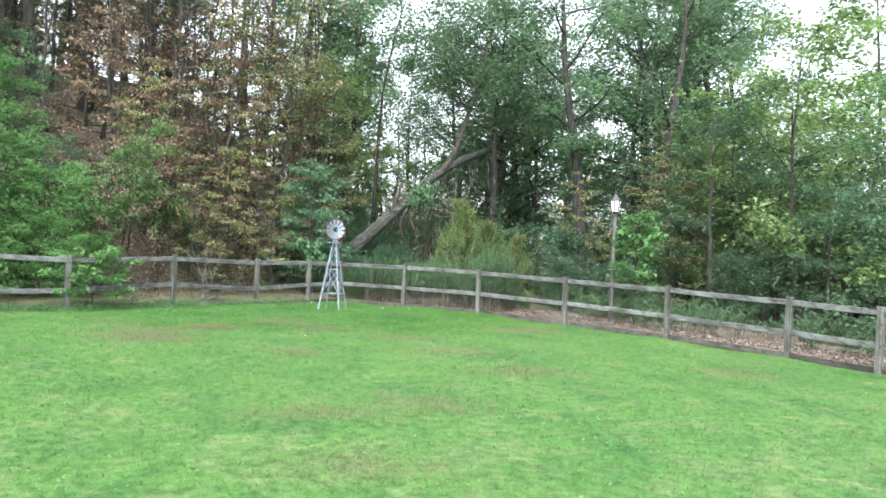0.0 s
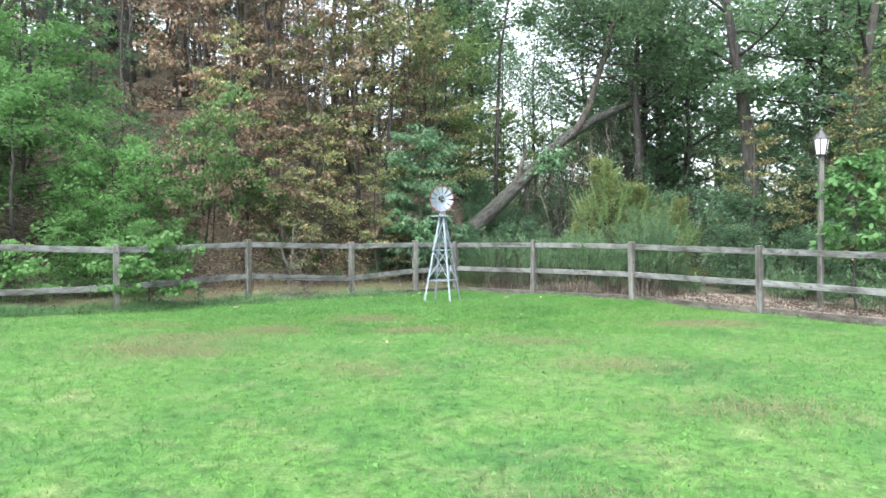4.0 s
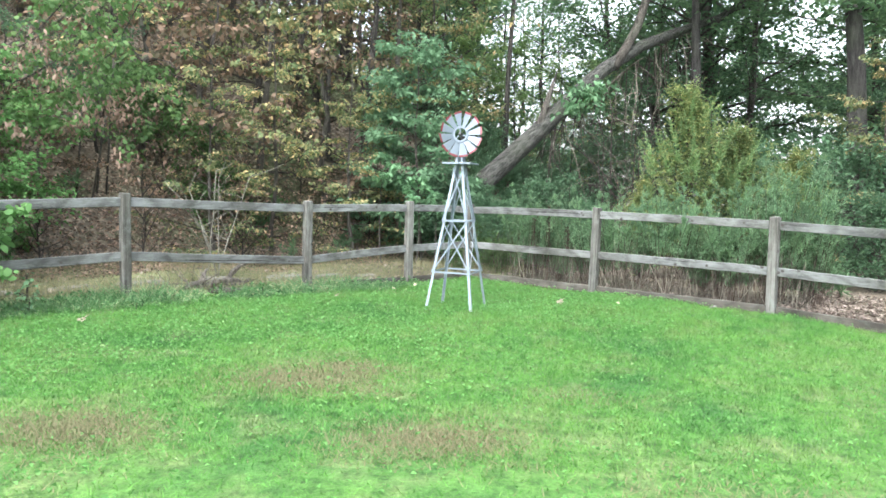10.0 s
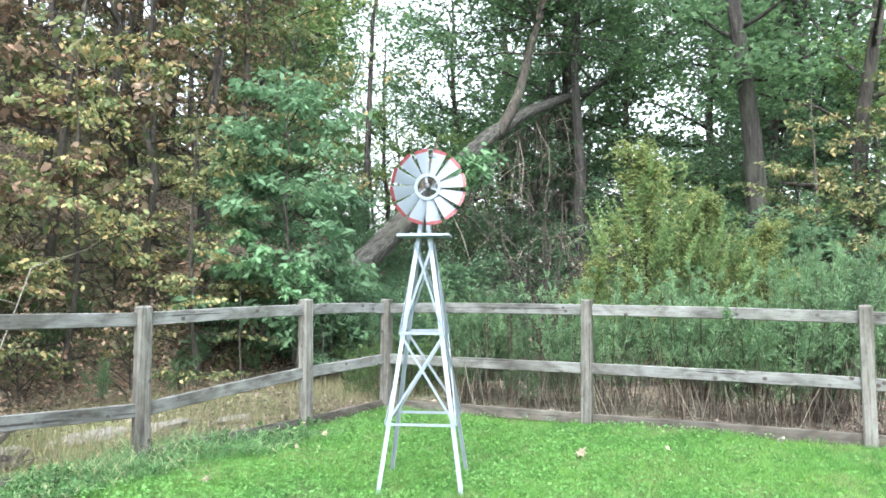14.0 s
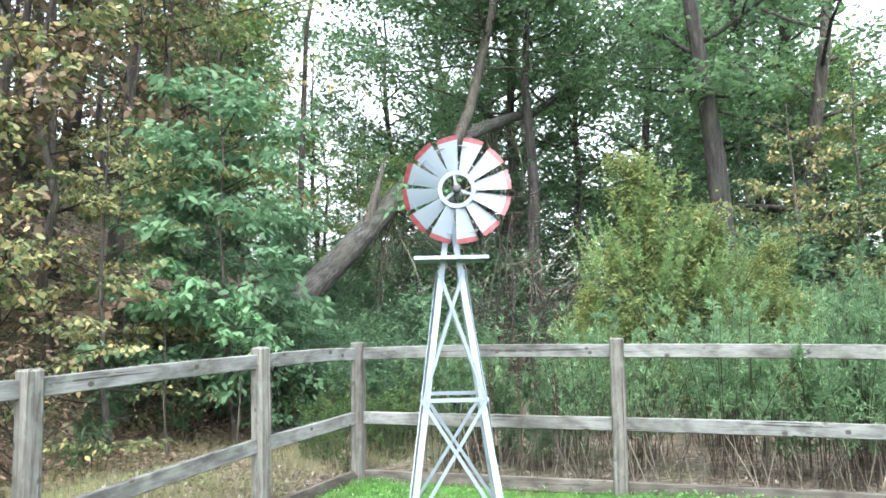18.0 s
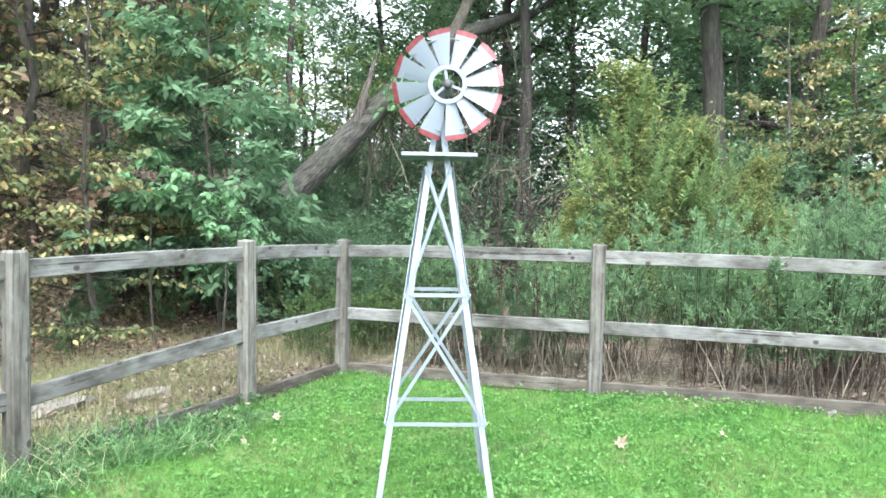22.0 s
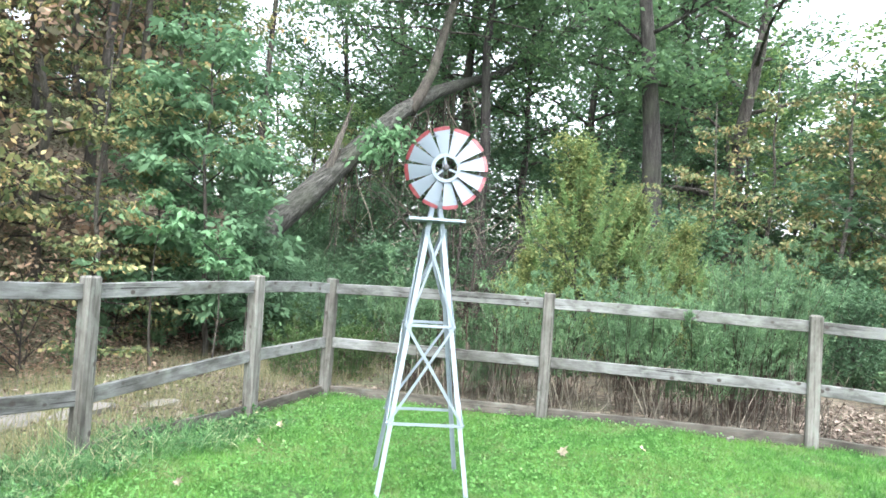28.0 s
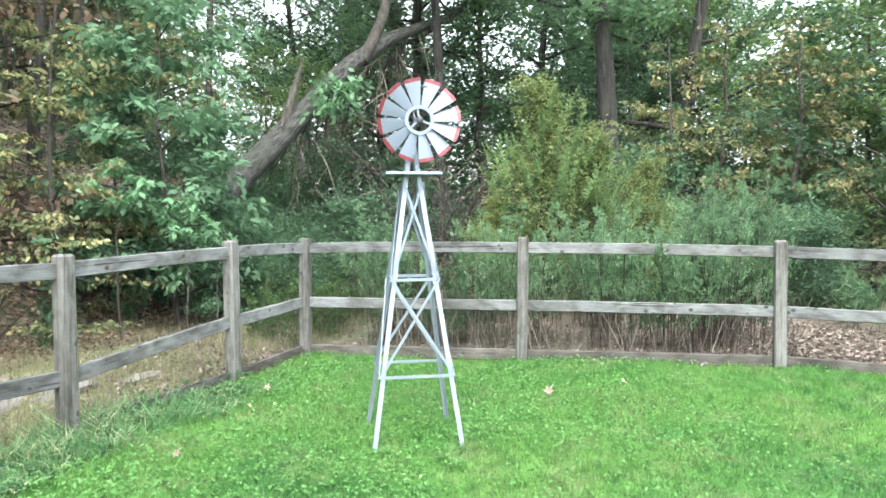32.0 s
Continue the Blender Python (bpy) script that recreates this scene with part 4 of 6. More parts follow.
# the fallen, leaning tree
LEAN = [(-0.25, 22.2, 0.18), (0.1, 22.28, 0.78), (0.62, 22.41, 1.24), (1.65, 22.7, 2.21), (2.72, 22.99, 3.28), (3.53, 23.2, 4.12), (4.27, 23.4, 4.83), (5.4, 23.95, 5.6), (6.9, 25.2, 6.35), (8.2, 26.2, 6.95), (10.2, 26.7, 8.3), (12.2, 27.0, 9.9)]
lean = tree("leaning_tree", "grey-barked fallen tree leaning far over the weeds", "tree", 5, 10, 0.8, 3.0, 10, 3000, 0.15, 0.34, M_GREEN, M_BARK_LEAN, 0.6, 0.6, 0.5, "vase", LEAN)
r5 = np.random.default_rng(51)
g = Geo()
tube(g, [(4.55, 23.45, 4.9), (4.85, 23.6, 5.4), (5.2, 23.8, 6.05), (5.5, 24.0, 7.0), (5.9, 24.2, 8.2), (6.3, 24.3, 10.0), (6.9, 24.4, 12.5)], [0.15, 0.13, 0.12, 0.11, 0.1, 0.08, 0.04], 9)
part("upright_stem", g.mesh("upright_stem", M_BARK_PALE, True), lean)
g = Geo()
for dx, top, wide in ((0.0, 1.0, 0.1), (-0.1, 0.62, 0.075), (0.07, 0.78, 0.07), (-0.03, 0.45, 0.09), (0.14, 0.4, 0.06)):
    foot, tip = np.array([2.5 + dx, 22.85, 3.05 + dx * 0.9]), np.array([2.5 + dx, 22.85, 3.05 + dx * 0.9]) + np.array([0.5, -0.04, 1.75]) * top
    tube(g, [foot, foot * 0.55 + tip * 0.45 + r5.normal(0, 0.02, 3), tip], [wide, wide * 0.7, 0.006], 5)
part("broken_snag", g.mesh("broken_snag", M_SNAG, False), lean, "pale splintered broken stem")
stem_path = np.array([(5.0, 23.7, 5.7), (5.5, 24.0, 7.0), (5.9, 24.2, 8.2), (6.3, 24.3, 10.0), (6.9, 24.4, 12.5)])
tips = []
g = Geo()
for i in range(38):
    u = r5.uniform(0.8, 4) if i < 14 else r5.uniform(1.5, 4)
    s = stem_path[int(min(u, 3))] + (stem_path[int(min(u, 3)) + 1] - stem_path[int(min(u, 3))]) * (u - int(min(u, 3)))
    p = limb_path(s, r5.uniform(0, 2 * math.pi), r5.uniform(1.6, 4.0), r5.uniform(-0.25, 0.55), r5, 0.35)
    tube(g, p, np.linspace(0.035, 0.008, 6), 4)
    tips += [p[j] for j in (2, 3, 4, 5, 5)]
part("branch", g.mesh("branch", M_BARK, True), lean)
tips = np.array(tips)
n = 13500
at = tips[r5.integers(0, len(tips), n)] + r5.normal(0, 1, (n, 3)) * np.array([[0.45, 0.45, 0.28]])
az = r5.uniform(0, 2 * np.pi, n)
g = Geo()
size = r5.uniform(0.1, 0.19, n)
leaves(g, at, np.column_stack([np.cos(az), np.sin(az), r5.normal(-0.3, 0.4, n)]), size, size * 0.55)
part("crown", g.mesh("crown", M_GREEN), lean, "green leafy sprays on the upright stem")
for i in range(56):
    a = np.array(LEAN[4]) + (np.array(LEAN[8]) - np.array(LEAN[4])) * r5.uniform(0, 1)
    g = Geo()
    twig = limb_path(a, r5.uniform(0, 6.3), r5.uniform(1.2, 3.4), r5.uniform(-1.5, -0.5), r5, 0.5)
    tube(g, twig, np.linspace(0.018, 0.005, 6), 4)
    for b in range(3):
        tube(g, limb_path(twig[2 + b], r5.uniform(0, 6.3), r5.uniform(0.4, 1.1), r5.uniform(-1.3, 0.3), r5, 0.6, 4), np.linspace(0.008, 0.003, 4), 3)
    part("dead_twig", g.mesh("dead_twig", M_STRAW if i % 2 else M_TWIG), lean)
# leafy vine sprays hanging on the trunk
g = Geo()
spots = np.array([(3.55, 22.75, 4.25), (3.75, 22.8, 4.0), (3.3, 22.6, 3.75), (4.1, 22.9, 4.3), (3.95, 22.85, 3.8)])
n = 340
at = spots[r5.integers(0, len(spots), n)] + r5.normal(0, 1, (n, 3)) * np.array([[0.18, 0.14, 0.13]])
az = r5.uniform(0, 2 * np.pi, n)
fine_leaves(g, at, np.column_stack([np.cos(az), np.sin(az), r5.normal(-0.6, 0.4, n)]), r5.uniform(0.13, 0.22, n), r5.uniform(0.06, 0.09, n))
part("vine_leaves", g.mesh("vine_leaves", M_SAPLIGHT), lean, "light green vine leaves hanging on the trunk")

# prototypes
tall_a = put(tree("tall_tree", "tall green broadleaf tree in the wood", "tree", 11, 17, 0.2, 4.4, 22, 6300, 0.2, 0.24, M_GREEN, None, 0.62, 0.6, 0.3, twigs=4, spray=0.3), 13.8, 22.6)
tall_b = put(tree("tall_tree", "tall full green broadleaf tree in the wood", "tree", 12, 18, 0.32, 4.2, 22, 6000, 0.2, 0.3, M_GREEN, None, 0.6, 0.6, 0.35, twigs=4, spray=0.3), 15.0, 28.0)
tall_c = put(tree("tall_tree", "tall thin-crowned tree on the bank", "tree", 13, 16, 0.4, 3.4, 18, 2400, 0.22, 0.22, M_GREEN, None, 0.6, 0.55, 0.4, twigs=4, spray=0.3), -2.4, 33.0)
# Dark leaves on these two also stand in for the shade under the canopy.
low_a = put(tree("understory_tree", "leafy understory tree with low branches, dark green deepened for shade", "tree", 21, 7.5, 0.08, 3.0, 20, 3900, 0.16, 0.1, M_DARK, None, 0.6, 0.5, 0.15, twigs=6, spray=0.2), 12.8, 16.2)
low_b = put(tree("understory_tree", "understory tree with low branches, dark green deepened for shade", "tree", 22, 8.5, 0.08, 3.2, 20, 3900, 0.16, 0.11, M_DARK, None, 0.6, 0.5, 0.2, twigs=6, spray=0.2), 15.0, 13.5, 0.55)
light_a = put(tree("sunlit_tree", "light green young tree at the edge of the wood, coloured as sunlit", "tree", 23, 9.5, 0.1, 2.8, 18, 5000, 0.175, 0.1, M_LIGHT, None, 0.6, 0.6, 0.35, twigs=6, spray=0.2), 15.0, 23.5, 0.9)
beech_a = put(tree("beech_tree", "young beech with browning leaves on the bank", "tree", 31, 7.5, 0.12, 2.6, 18, 3100, 0.135, 0.08, M_BROWN, M_BARK_PALE, 0.55, 0.25, 0.12, "cone", None, 6, 0.55, -0.7, "", True, 0.13), -3.6, 18.6)
beech_b = put(tree("beech_tree", "young beech with yellowing leaves on the bank", "tree", 32, 8.5, 0.1, 2.8, 20, 3700, 0.135, 0.09, M_YELLOW, M_BARK_PALE, 0.55, 0.25, 0.15, "cone", None, 6, 0.55, -0.7, "", True, 0.13), -3.2, 20.6)

beech_c = put(tree("beech_tree", "young beech with browning leaves far up the bank", "tree", 33, 7.5, 0.12, 2.6, 16, 2300, 0.13, 0.08, M_BROWN, M_BARK_PALE, 0.55, 0.25, 0.12, "cone", None, 5, 0.55, -0.7, spray=0.15), -2.2, 23.5)
beech_d = put(tree("beech_tree", "young beech with yellowing leaves far up the bank", "tree", 34, 8.5, 0.1, 2.8, 18, 2600, 0.13, 0.09, M_YELLOW, M_BARK_PALE, 0.55, 0.25, 0.15, "cone", None, 5, 0.55, -0.7, spray=0.15), -1.2, 22.0)

PI = math.pi
for proto, spots in (
    (tall_a, [(15.5, 25.5, 1.0), (20.5, 31, 1.0), (23, 33, 1.1), (18, 31, 1.2), (9.3, 30.0, 1.0), (8.6, 32.0, 0.8), (17.5, 34.0, 1.1), (7.4, 36.5, 0.9), (11.2, 35, 1.0), (-1.5, 37, 0.95), (22, 38, 1.3)]),
    (tall_b, [(18.2, 27.5, 1.0), (9.4, 37, 1.0), (-9, 32, 1.0), (-1, 40, 1.1), (-10, 24.5, 0.9), (-14, 26, 1.0)]),
    (tall_c, [(-8, 26, 1.0), (-12, 24, 1.1), (-10, 36, 1.1), (-15, 29, 1.0), (-5.5, 38, 1.0), (-19, 25, 1.1), (-16, 19, 1.0), (-22, 32, 1.1), (-14, 42, 1.2), (-26, 24, 1.2), (-1.6, 31, 0.9), (-3.4, 28, 0.85), (0.3, 32.5, 1.0), (1.6, 48, 1.1), (7.5, 27.6, 0.85), (9.7, 26.5, 0.7)]),
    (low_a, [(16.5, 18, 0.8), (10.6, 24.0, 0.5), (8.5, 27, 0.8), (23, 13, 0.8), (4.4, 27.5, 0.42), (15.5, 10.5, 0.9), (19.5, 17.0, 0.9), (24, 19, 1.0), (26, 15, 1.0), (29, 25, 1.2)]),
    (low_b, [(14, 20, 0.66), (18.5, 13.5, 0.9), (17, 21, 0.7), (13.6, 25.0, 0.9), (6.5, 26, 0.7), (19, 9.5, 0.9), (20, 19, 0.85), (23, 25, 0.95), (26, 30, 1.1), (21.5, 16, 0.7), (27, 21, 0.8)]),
    (light_a, [(15.6, 15.6, 1.1), (18.4, 14.6, 1.15), (20.5, 19.0, 1.45), (14.6, 17.8, 0.85), (13.6, 18.3, 0.58), (17.5, 20.0, 0.8), (19.5, 22.5, 0.8), (22, 24, 0.85), (23.5, 28.0, 1.1), (2.4, 29.5, 0.54), (4.0, 30.5, 0.57), (5.4, 29.5, 0.58), (-0.3, 27.2, 0.75), (0.6, 31.5, 0.9)]),
    (beech_a, [(-5.2, 19.5, 0.85), (-4.6, 21.8, 0.8), (-6.8, 18.4, 0.9), (-7.8, 21, 0.9), (-6.6, 15.9, 0.36)]),
    (beech_b, [(-5.6, 17.6, 0.7), (13.4, 20.9, 0.9), (11.0, 17.2, 0.74), (12.6, 18.4, 0.7), (-2.3, 18.9, 0.75), (-3.0, 17.3, 0.5), (-1.5, 17.6, 0.45), (-3.7, 16.2, 0.42), (9.0, 18.7, 0.62)]),
    (beech_c, [(-9.5, 23, 0.9), (-6.2, 24.5, 1.0), (-3.2, 26.5, 1.0), (-4.6, 26.5, 0.9), (-6.8, 28, 0.9), (-1.9, 27.8, 0.95), (-8.8, 27, 0.8), (-0.4, 30, 0.95)]),
    (beech_d, [(-8.2, 25.6, 0.8), (-3.8, 24.2, 0.75), (-0.3, 24.8, 0.7), (-0.7, 29.4, 0.9), (-1.0, 33.0, 1.1), (3.4, 27.5, 0.42), (4.9, 28.5, 0.55)]),
):
    for i, (x, y, s) in enumerate(spots):
        more(proto, x, y, s, (i * 2.1 + x) % (2 * PI))

far_tree = put(tree("tall_tree", "tall tree far back in the wood", "tree", 14, 17, 0.2, 4.6, 15, 2100, 0.33, 0.2, M_GREEN, None, 0.65, 0.6, 0.35, twigs=2), 14.0, 50.0)
far_dark = put(tree("tall_tree", "tall dark tree far back in the wood", "tree", 15, 16, 0.15, 4.4, 15, 2250, 0.33, 0.2, M_DARK, None, 0.65, 0.6, 0.3, twigs=2), 16.0, 42.0)
thin = put(tree("thin_tree", "thin-leaved tall tree against the sky", "tree", 16, 15, 0.3, 3.4, 20, 2800, 0.19, 0.15, M_GREEN, None, 0.7, 0.7, 0.4), 4.2, 41.0)
more(thin, 4.4, 52.0, 1.0, 2.5)
more(thin, 2.9, 44.0, 0.95, 4.1)
more(thin, 5.8, 47.0, 0.9, 1.2)
for x, y, s, t in ((-8, 34, 0.68, 3), (-11, 36, 0.75, 5), (-7, 41, 0.78, 0.5), (-13.5, 33, 0.7, 1.5), (-10, 43, 0.8, 2.5), (-9.5, 31, 0.6, 5.5)):
    more(far_dark, x, y, s * 0.72, t)
rf = random.Random(9)
for i in range(24):
    a = radians(-58 + 122 * (i + rf.random() * 0.8) / 24)
    d = rf.uniform(36, 62)
    x, y = math.sin(a) * d + 1, math.cos(a) * d + 5
    az_a, az_b = math.degrees(math.atan2(x - 1, y + 5.9)), math.degrees(math.atan2(x + 1.6, y - 8.5))
    if abs(x - (0.15 * y - 1.2)) > 2.6 and abs(x - 0.6 - 0.494 * (y - 4)) > 1.6 and not 35 < az_a < 40 and not 49 < az_b < 62 and not -14 < az_a < -9:
        more(far_tree if i % 2 else far_dark, x, y, rf.uniform(0.85, 1.2), rf.uniform(0, 6.28))
# First three low_a copies are added small to stand for shade below the vines.
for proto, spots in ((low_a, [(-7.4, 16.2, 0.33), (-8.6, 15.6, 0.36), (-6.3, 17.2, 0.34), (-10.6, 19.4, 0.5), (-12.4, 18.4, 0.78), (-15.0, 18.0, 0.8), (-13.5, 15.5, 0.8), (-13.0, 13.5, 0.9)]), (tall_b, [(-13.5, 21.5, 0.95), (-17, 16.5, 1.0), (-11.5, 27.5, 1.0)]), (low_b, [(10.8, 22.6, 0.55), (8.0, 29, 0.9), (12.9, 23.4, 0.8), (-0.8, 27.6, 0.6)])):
    for i, (x, y, s) in enumerate(spots):
        more(proto, x, y, s, (i * 1.7 + y) % (2 * PI))

# the wood beyond: crowns that close the view between the trunks
rw = np.random.default_rng(92)
g = Geo()
for i in range(82):
    a = radians(-6 + 74 * (i + rw.uniform(0, 0.9)) / 72)
    d = rw.uniform(33, 48)
    x, y = math.sin(a) * d, math.cos(a) * d + 5
    if i >= 72:
        x, y = 22.8 + (i - 72) * 0.65, rw.uniform(44, 47)
    low = abs(x - (0.15 * y - 1.2)) < 2.4 or abs(x - 0.6 - 0.494 * (y - 4)) < 2.0 or 50 < math.degrees(math.atan2(x + 1.6, y - 8.5)) < 61
    h, w, n = (rw.uniform(3.5, 5.5) if low else rw.uniform(8, 13)), rw.uniform(1.8, 3.0), 640
    clump = rw.normal(0, 1, (16, 3)) * np.array([[w * 0.55, w * 0.55, h * 0.3]]) + np.array([[x, y, h * 0.5]])
    c = clump[rw.integers(0, 16, n)] + rw.normal(0, 1, (n, 3)) * np.array([[0.6, 0.6, 0.45]])
    c = c[(c[:, 2] > 0.1) & (c[:, 2] < h)]
    c[:, 2] += land(x, y)
    az = rw.uniform(0, 2 * np.pi, len(c))
    size = rw.uniform(0.22, 0.42, len(c))
    leaves(g, c, np.column_stack([np.cos(az), np.sin(az), rw.normal(-0.3, 0.4, len(c))]), size, size * 0.6)
tagged(new("far_wood", g.mesh("far_wood", M_GREEN)), "green crowns of the wood far behind the fence", "far wood", "", "stuff")

# undergrowth up the slope and crowns along its crest
for proto, spots in (
    (beech_c, [(-11.5, 20.5, 0.5), (-12.8, 24.0, 0.6), (-14.5, 22.0, 0.6), (-10.4, 26.5, 0.7), (-15.5, 27.5, 1.0), (-13.0, 29.5, 1.1), (-18.5, 24.5, 1.1), (-17.5, 20.0, 0.9), (-18.0, 30.0, 1.2), (-11.5, 31.5, 1.1), (-20.5, 26.0, 1.2), (-16.0, 16.8, 0.7)]),
    (beech_d, [(-13.2, 18.0, 0.5), (-16.5, 23.5, 0.8), (-14.0, 33.0, 1.2), (-20.0, 21.0, 1.0), (-22.5, 28.0, 1.3), (-8.6, 30.5, 1.0), (-16.5, 32.5, 1.2)]),
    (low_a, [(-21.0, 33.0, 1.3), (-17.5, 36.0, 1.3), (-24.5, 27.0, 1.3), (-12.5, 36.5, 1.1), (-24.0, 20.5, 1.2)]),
):
    for i, (x, y, s) in enumerate(spots):
        more(proto, x, y, s, (i * 2.3 + x) % (2 * PI))

# slim bare stems on the bank
slim_a = put(tree("slim_tree", "slim bare-stemmed young tree on the leafy bank", "tree", 35, 9.5, 0.4, 1.5, 10, 260, 0.12, 0.075, M_BROWN, M_BARK, 0.6, 0.4, 0.4, fine=True), -4.1, 20.1)
slim_b = put(tree("slim_tree", "slim dark young tree with few leaves on the bank", "tree", 36, 11, 0.5, 1.7, 10, 240, 0.12, 0.1, M_YELLOW, M_BARK_DARK, 0.6, 0.4, 0.5, fine=True), -6.0, 21.6)
for proto, spots in (
    (slim_a, [(-2.6, 20.6, 0.9), (-5.0, 23.0, 1.0), (-7.2, 19.6, 0.9), (-8.6, 22.6, 1.0), (-3.4, 22.8, 1.1), (-10.2, 21.0, 1.0), (-6.6, 26.0, 1.0), (-1.6, 19.6, 0.6), (-4.4, 18.0, 0.6), (-11.4, 24.6, 1.1), (-9.0, 18.0, 0.8)]),
    (slim_b, [(-3.0, 25.4, 1.0), (-4.4, 28.0, 1.0), (-9.4, 25.4, 1.1), (-12.6, 22.0, 1.2), (-11.8, 18.2, 1.0), (-7.8, 24.0, 0.9), (-1.0, 26.6, 0.9), (-13.6, 26.4, 1.2), (-5.4, 30.4, 1.0), (-14.4, 19.0, 1.1)]),
):
    for i, (x, y, s) in enumerate(spots):
        more(proto, x, y, s, (i * 2.7 + y) % (2 * PI))

# single trunks that stand out
def trunk_tree(pts, tr, seed, label, mat, n_leaf=3000, lo=0.55, R=3.0, bark=None):
    base = np.array(pts[0])
    t = tree("tall_tree", label, "tree", seed, 10, lo, R, 12, n_leaf, 0.19, tr, mat, bark, 0.6, 0.6, 0.3, "vase", [np.array(p) - base for p in pts])
    t.location = tuple(base)


trunk_tree([(10.15, 21.5, -0.6), (10.12, 21.5, 0.6), (10.05, 21.45, 2.6), (9.85, 21.4, 4.8), (9.5, 21.3, 6.9), (9.1, 21.2, 8.9), (8.9, 21.2, 11.5), (8.8, 21.2, 14.5)], 0.31, 61, "tall rough-barked tree behind the yellow shrub, bark darkened for shade", M_GREEN, 2200, 0.5, 3.6, M_BARK_DARK)
trunk_tree([(-6.6, 23.5, 1.8), (-6.6, 23.5, 4), (-6.4, 23.4, 7), (-6.2, 23.4, 10), (-6.1, 23.3, 14)], 0.16, 62, "slim grey tree on the bank", M_BROWN, 1500)
trunk_tree([(-1.9, 21.6, 0.6), (-1.85, 21.5, 3), (-1.6, 21.5, 6), (-1.5, 21.4, 9), (-1.3, 21.4, 12)], 0.11, 63, "slim tree with yellowing leaves on the bank", M_YELLOW, 2500)

trunk_tree([(1.9, 27.5, 1.6), (1.95, 27.5, 5), (2.1, 27.5, 9), (2.6, 27.4, 12), (3.4, 27.3, 15)], 0.1, 64, "slender tall green tree behind the leaning tree", M_GREEN, 3400, 0.55, 3.0)

trunk_tree([(7.0, 24.5, -0.6), (7.0, 24.5, 1.5), (7.1, 24.5, 4.5), (6.95, 24.5, 7), (7.1, 24.5, 9), (7.3, 24.5, 12)], 0.21, 65, "dark upright tree behind the leaning tree", M_GREEN, 1500, 0.7, 2.6, M_BARK_DARK)

# sapling with broad dark leaves behind the corner
sap = put(tree("sapling", "dark green sapling with broad leaves behind the fence corner", "tree", 41, 4.7, 0.14, 1.2, 28, 6200, 0.13, 0.04, M_SAP, M_BARK_PALE, 0.5, 0.4, 0.15, "round", None, 6, 0.4, -0.5, "", True, 0.11, True), -0.2, 18.3)
more(sap, -0.95, 19.1, 0.75, 2.0)
more(sap, 0.25, 18.0, 0.42, 4.0)
sap_low = put(tree("sapling", "bright green broad-leaved sapling behind the fence", "tree", 47, 2.1, 0.78, 0.42, 8, 430, 0.135, 0.02, M_SAPLIGHT, M_BARK_PALE, 0.4, 0.3, 0.1, "round", None, 3, 0.42, -0.5, "", True), -0.9, 17.5)
more(sap_low, -0.25, 17.35, 0.8, 2.0)
more(sap_low, 0.1, 17.2, 0.65, 3.6)
sprig = put(tree("weed_plant", "light green broad-leaved weed at the fence foot", "weed", 48, 0.5, 0.1, 0.2, 8, 70, 0.075, 0.008, M_SAPLIGHT, M_TWIG, 0.5, 0.6, 0.5, "round", None, 2, 0.6, -0.2, "", True), -4.1, 11.55)
more(sprig, -3.85, 11.2, 0.7, 2.0)
lamp_sap = put(tree("sapling", "bright green sapling beside the lamp post", "tree", 42, 3.1, 0.38, 0.75, 18, 1500, 0.16, 0.03, M_LAMPSAP, None, 0.5, 0.45, 0.4, "round", None, 3, 0.5, fine=True), 8.75, 12.55)

# bush on the fence and the green tangle behind it
bush = put(tree("fence_bush", "bright green large-leaved bush growing over the fence rail", "bush", 43, 1.4, 0.42, 1.0, 18, 2000, 0.11, 0.03, M_BRIGHT, None, 0.42, 0.4, 0.12, "round", None, 3, 0.7, -0.5, "", True), -4.72, 10.88, 0.85)
more(bush, -7.3, 10.5, 0.8, 2.4)
tang = put(tree("vine_thicket", "bright green broad-leaved thicket on the bank", "bush", 44, 5.0, 0.03, 2.4, 30, 10000, 0.125, 0.07, M_BRIGHT, None, 0.55, 0.4, 0.2, "round", None, 7, 0.62, -0.5, spray=0.17), -8.5, 12.5, 0.93)
for x, y, s, t in ((-10.8, 12.2, 0.85, 1.0), (-6.9, 13.6, 0.66, 2.2), (-12.5, 14.2, 0.9, 3.0), (-9.6, 14.6, 0.9, 4.1), (-9.2, 11.0, 0.5, 5.0), (-6.4, 12.9, 0.42, 0.3)):
    more(tang, x, y, s, t)


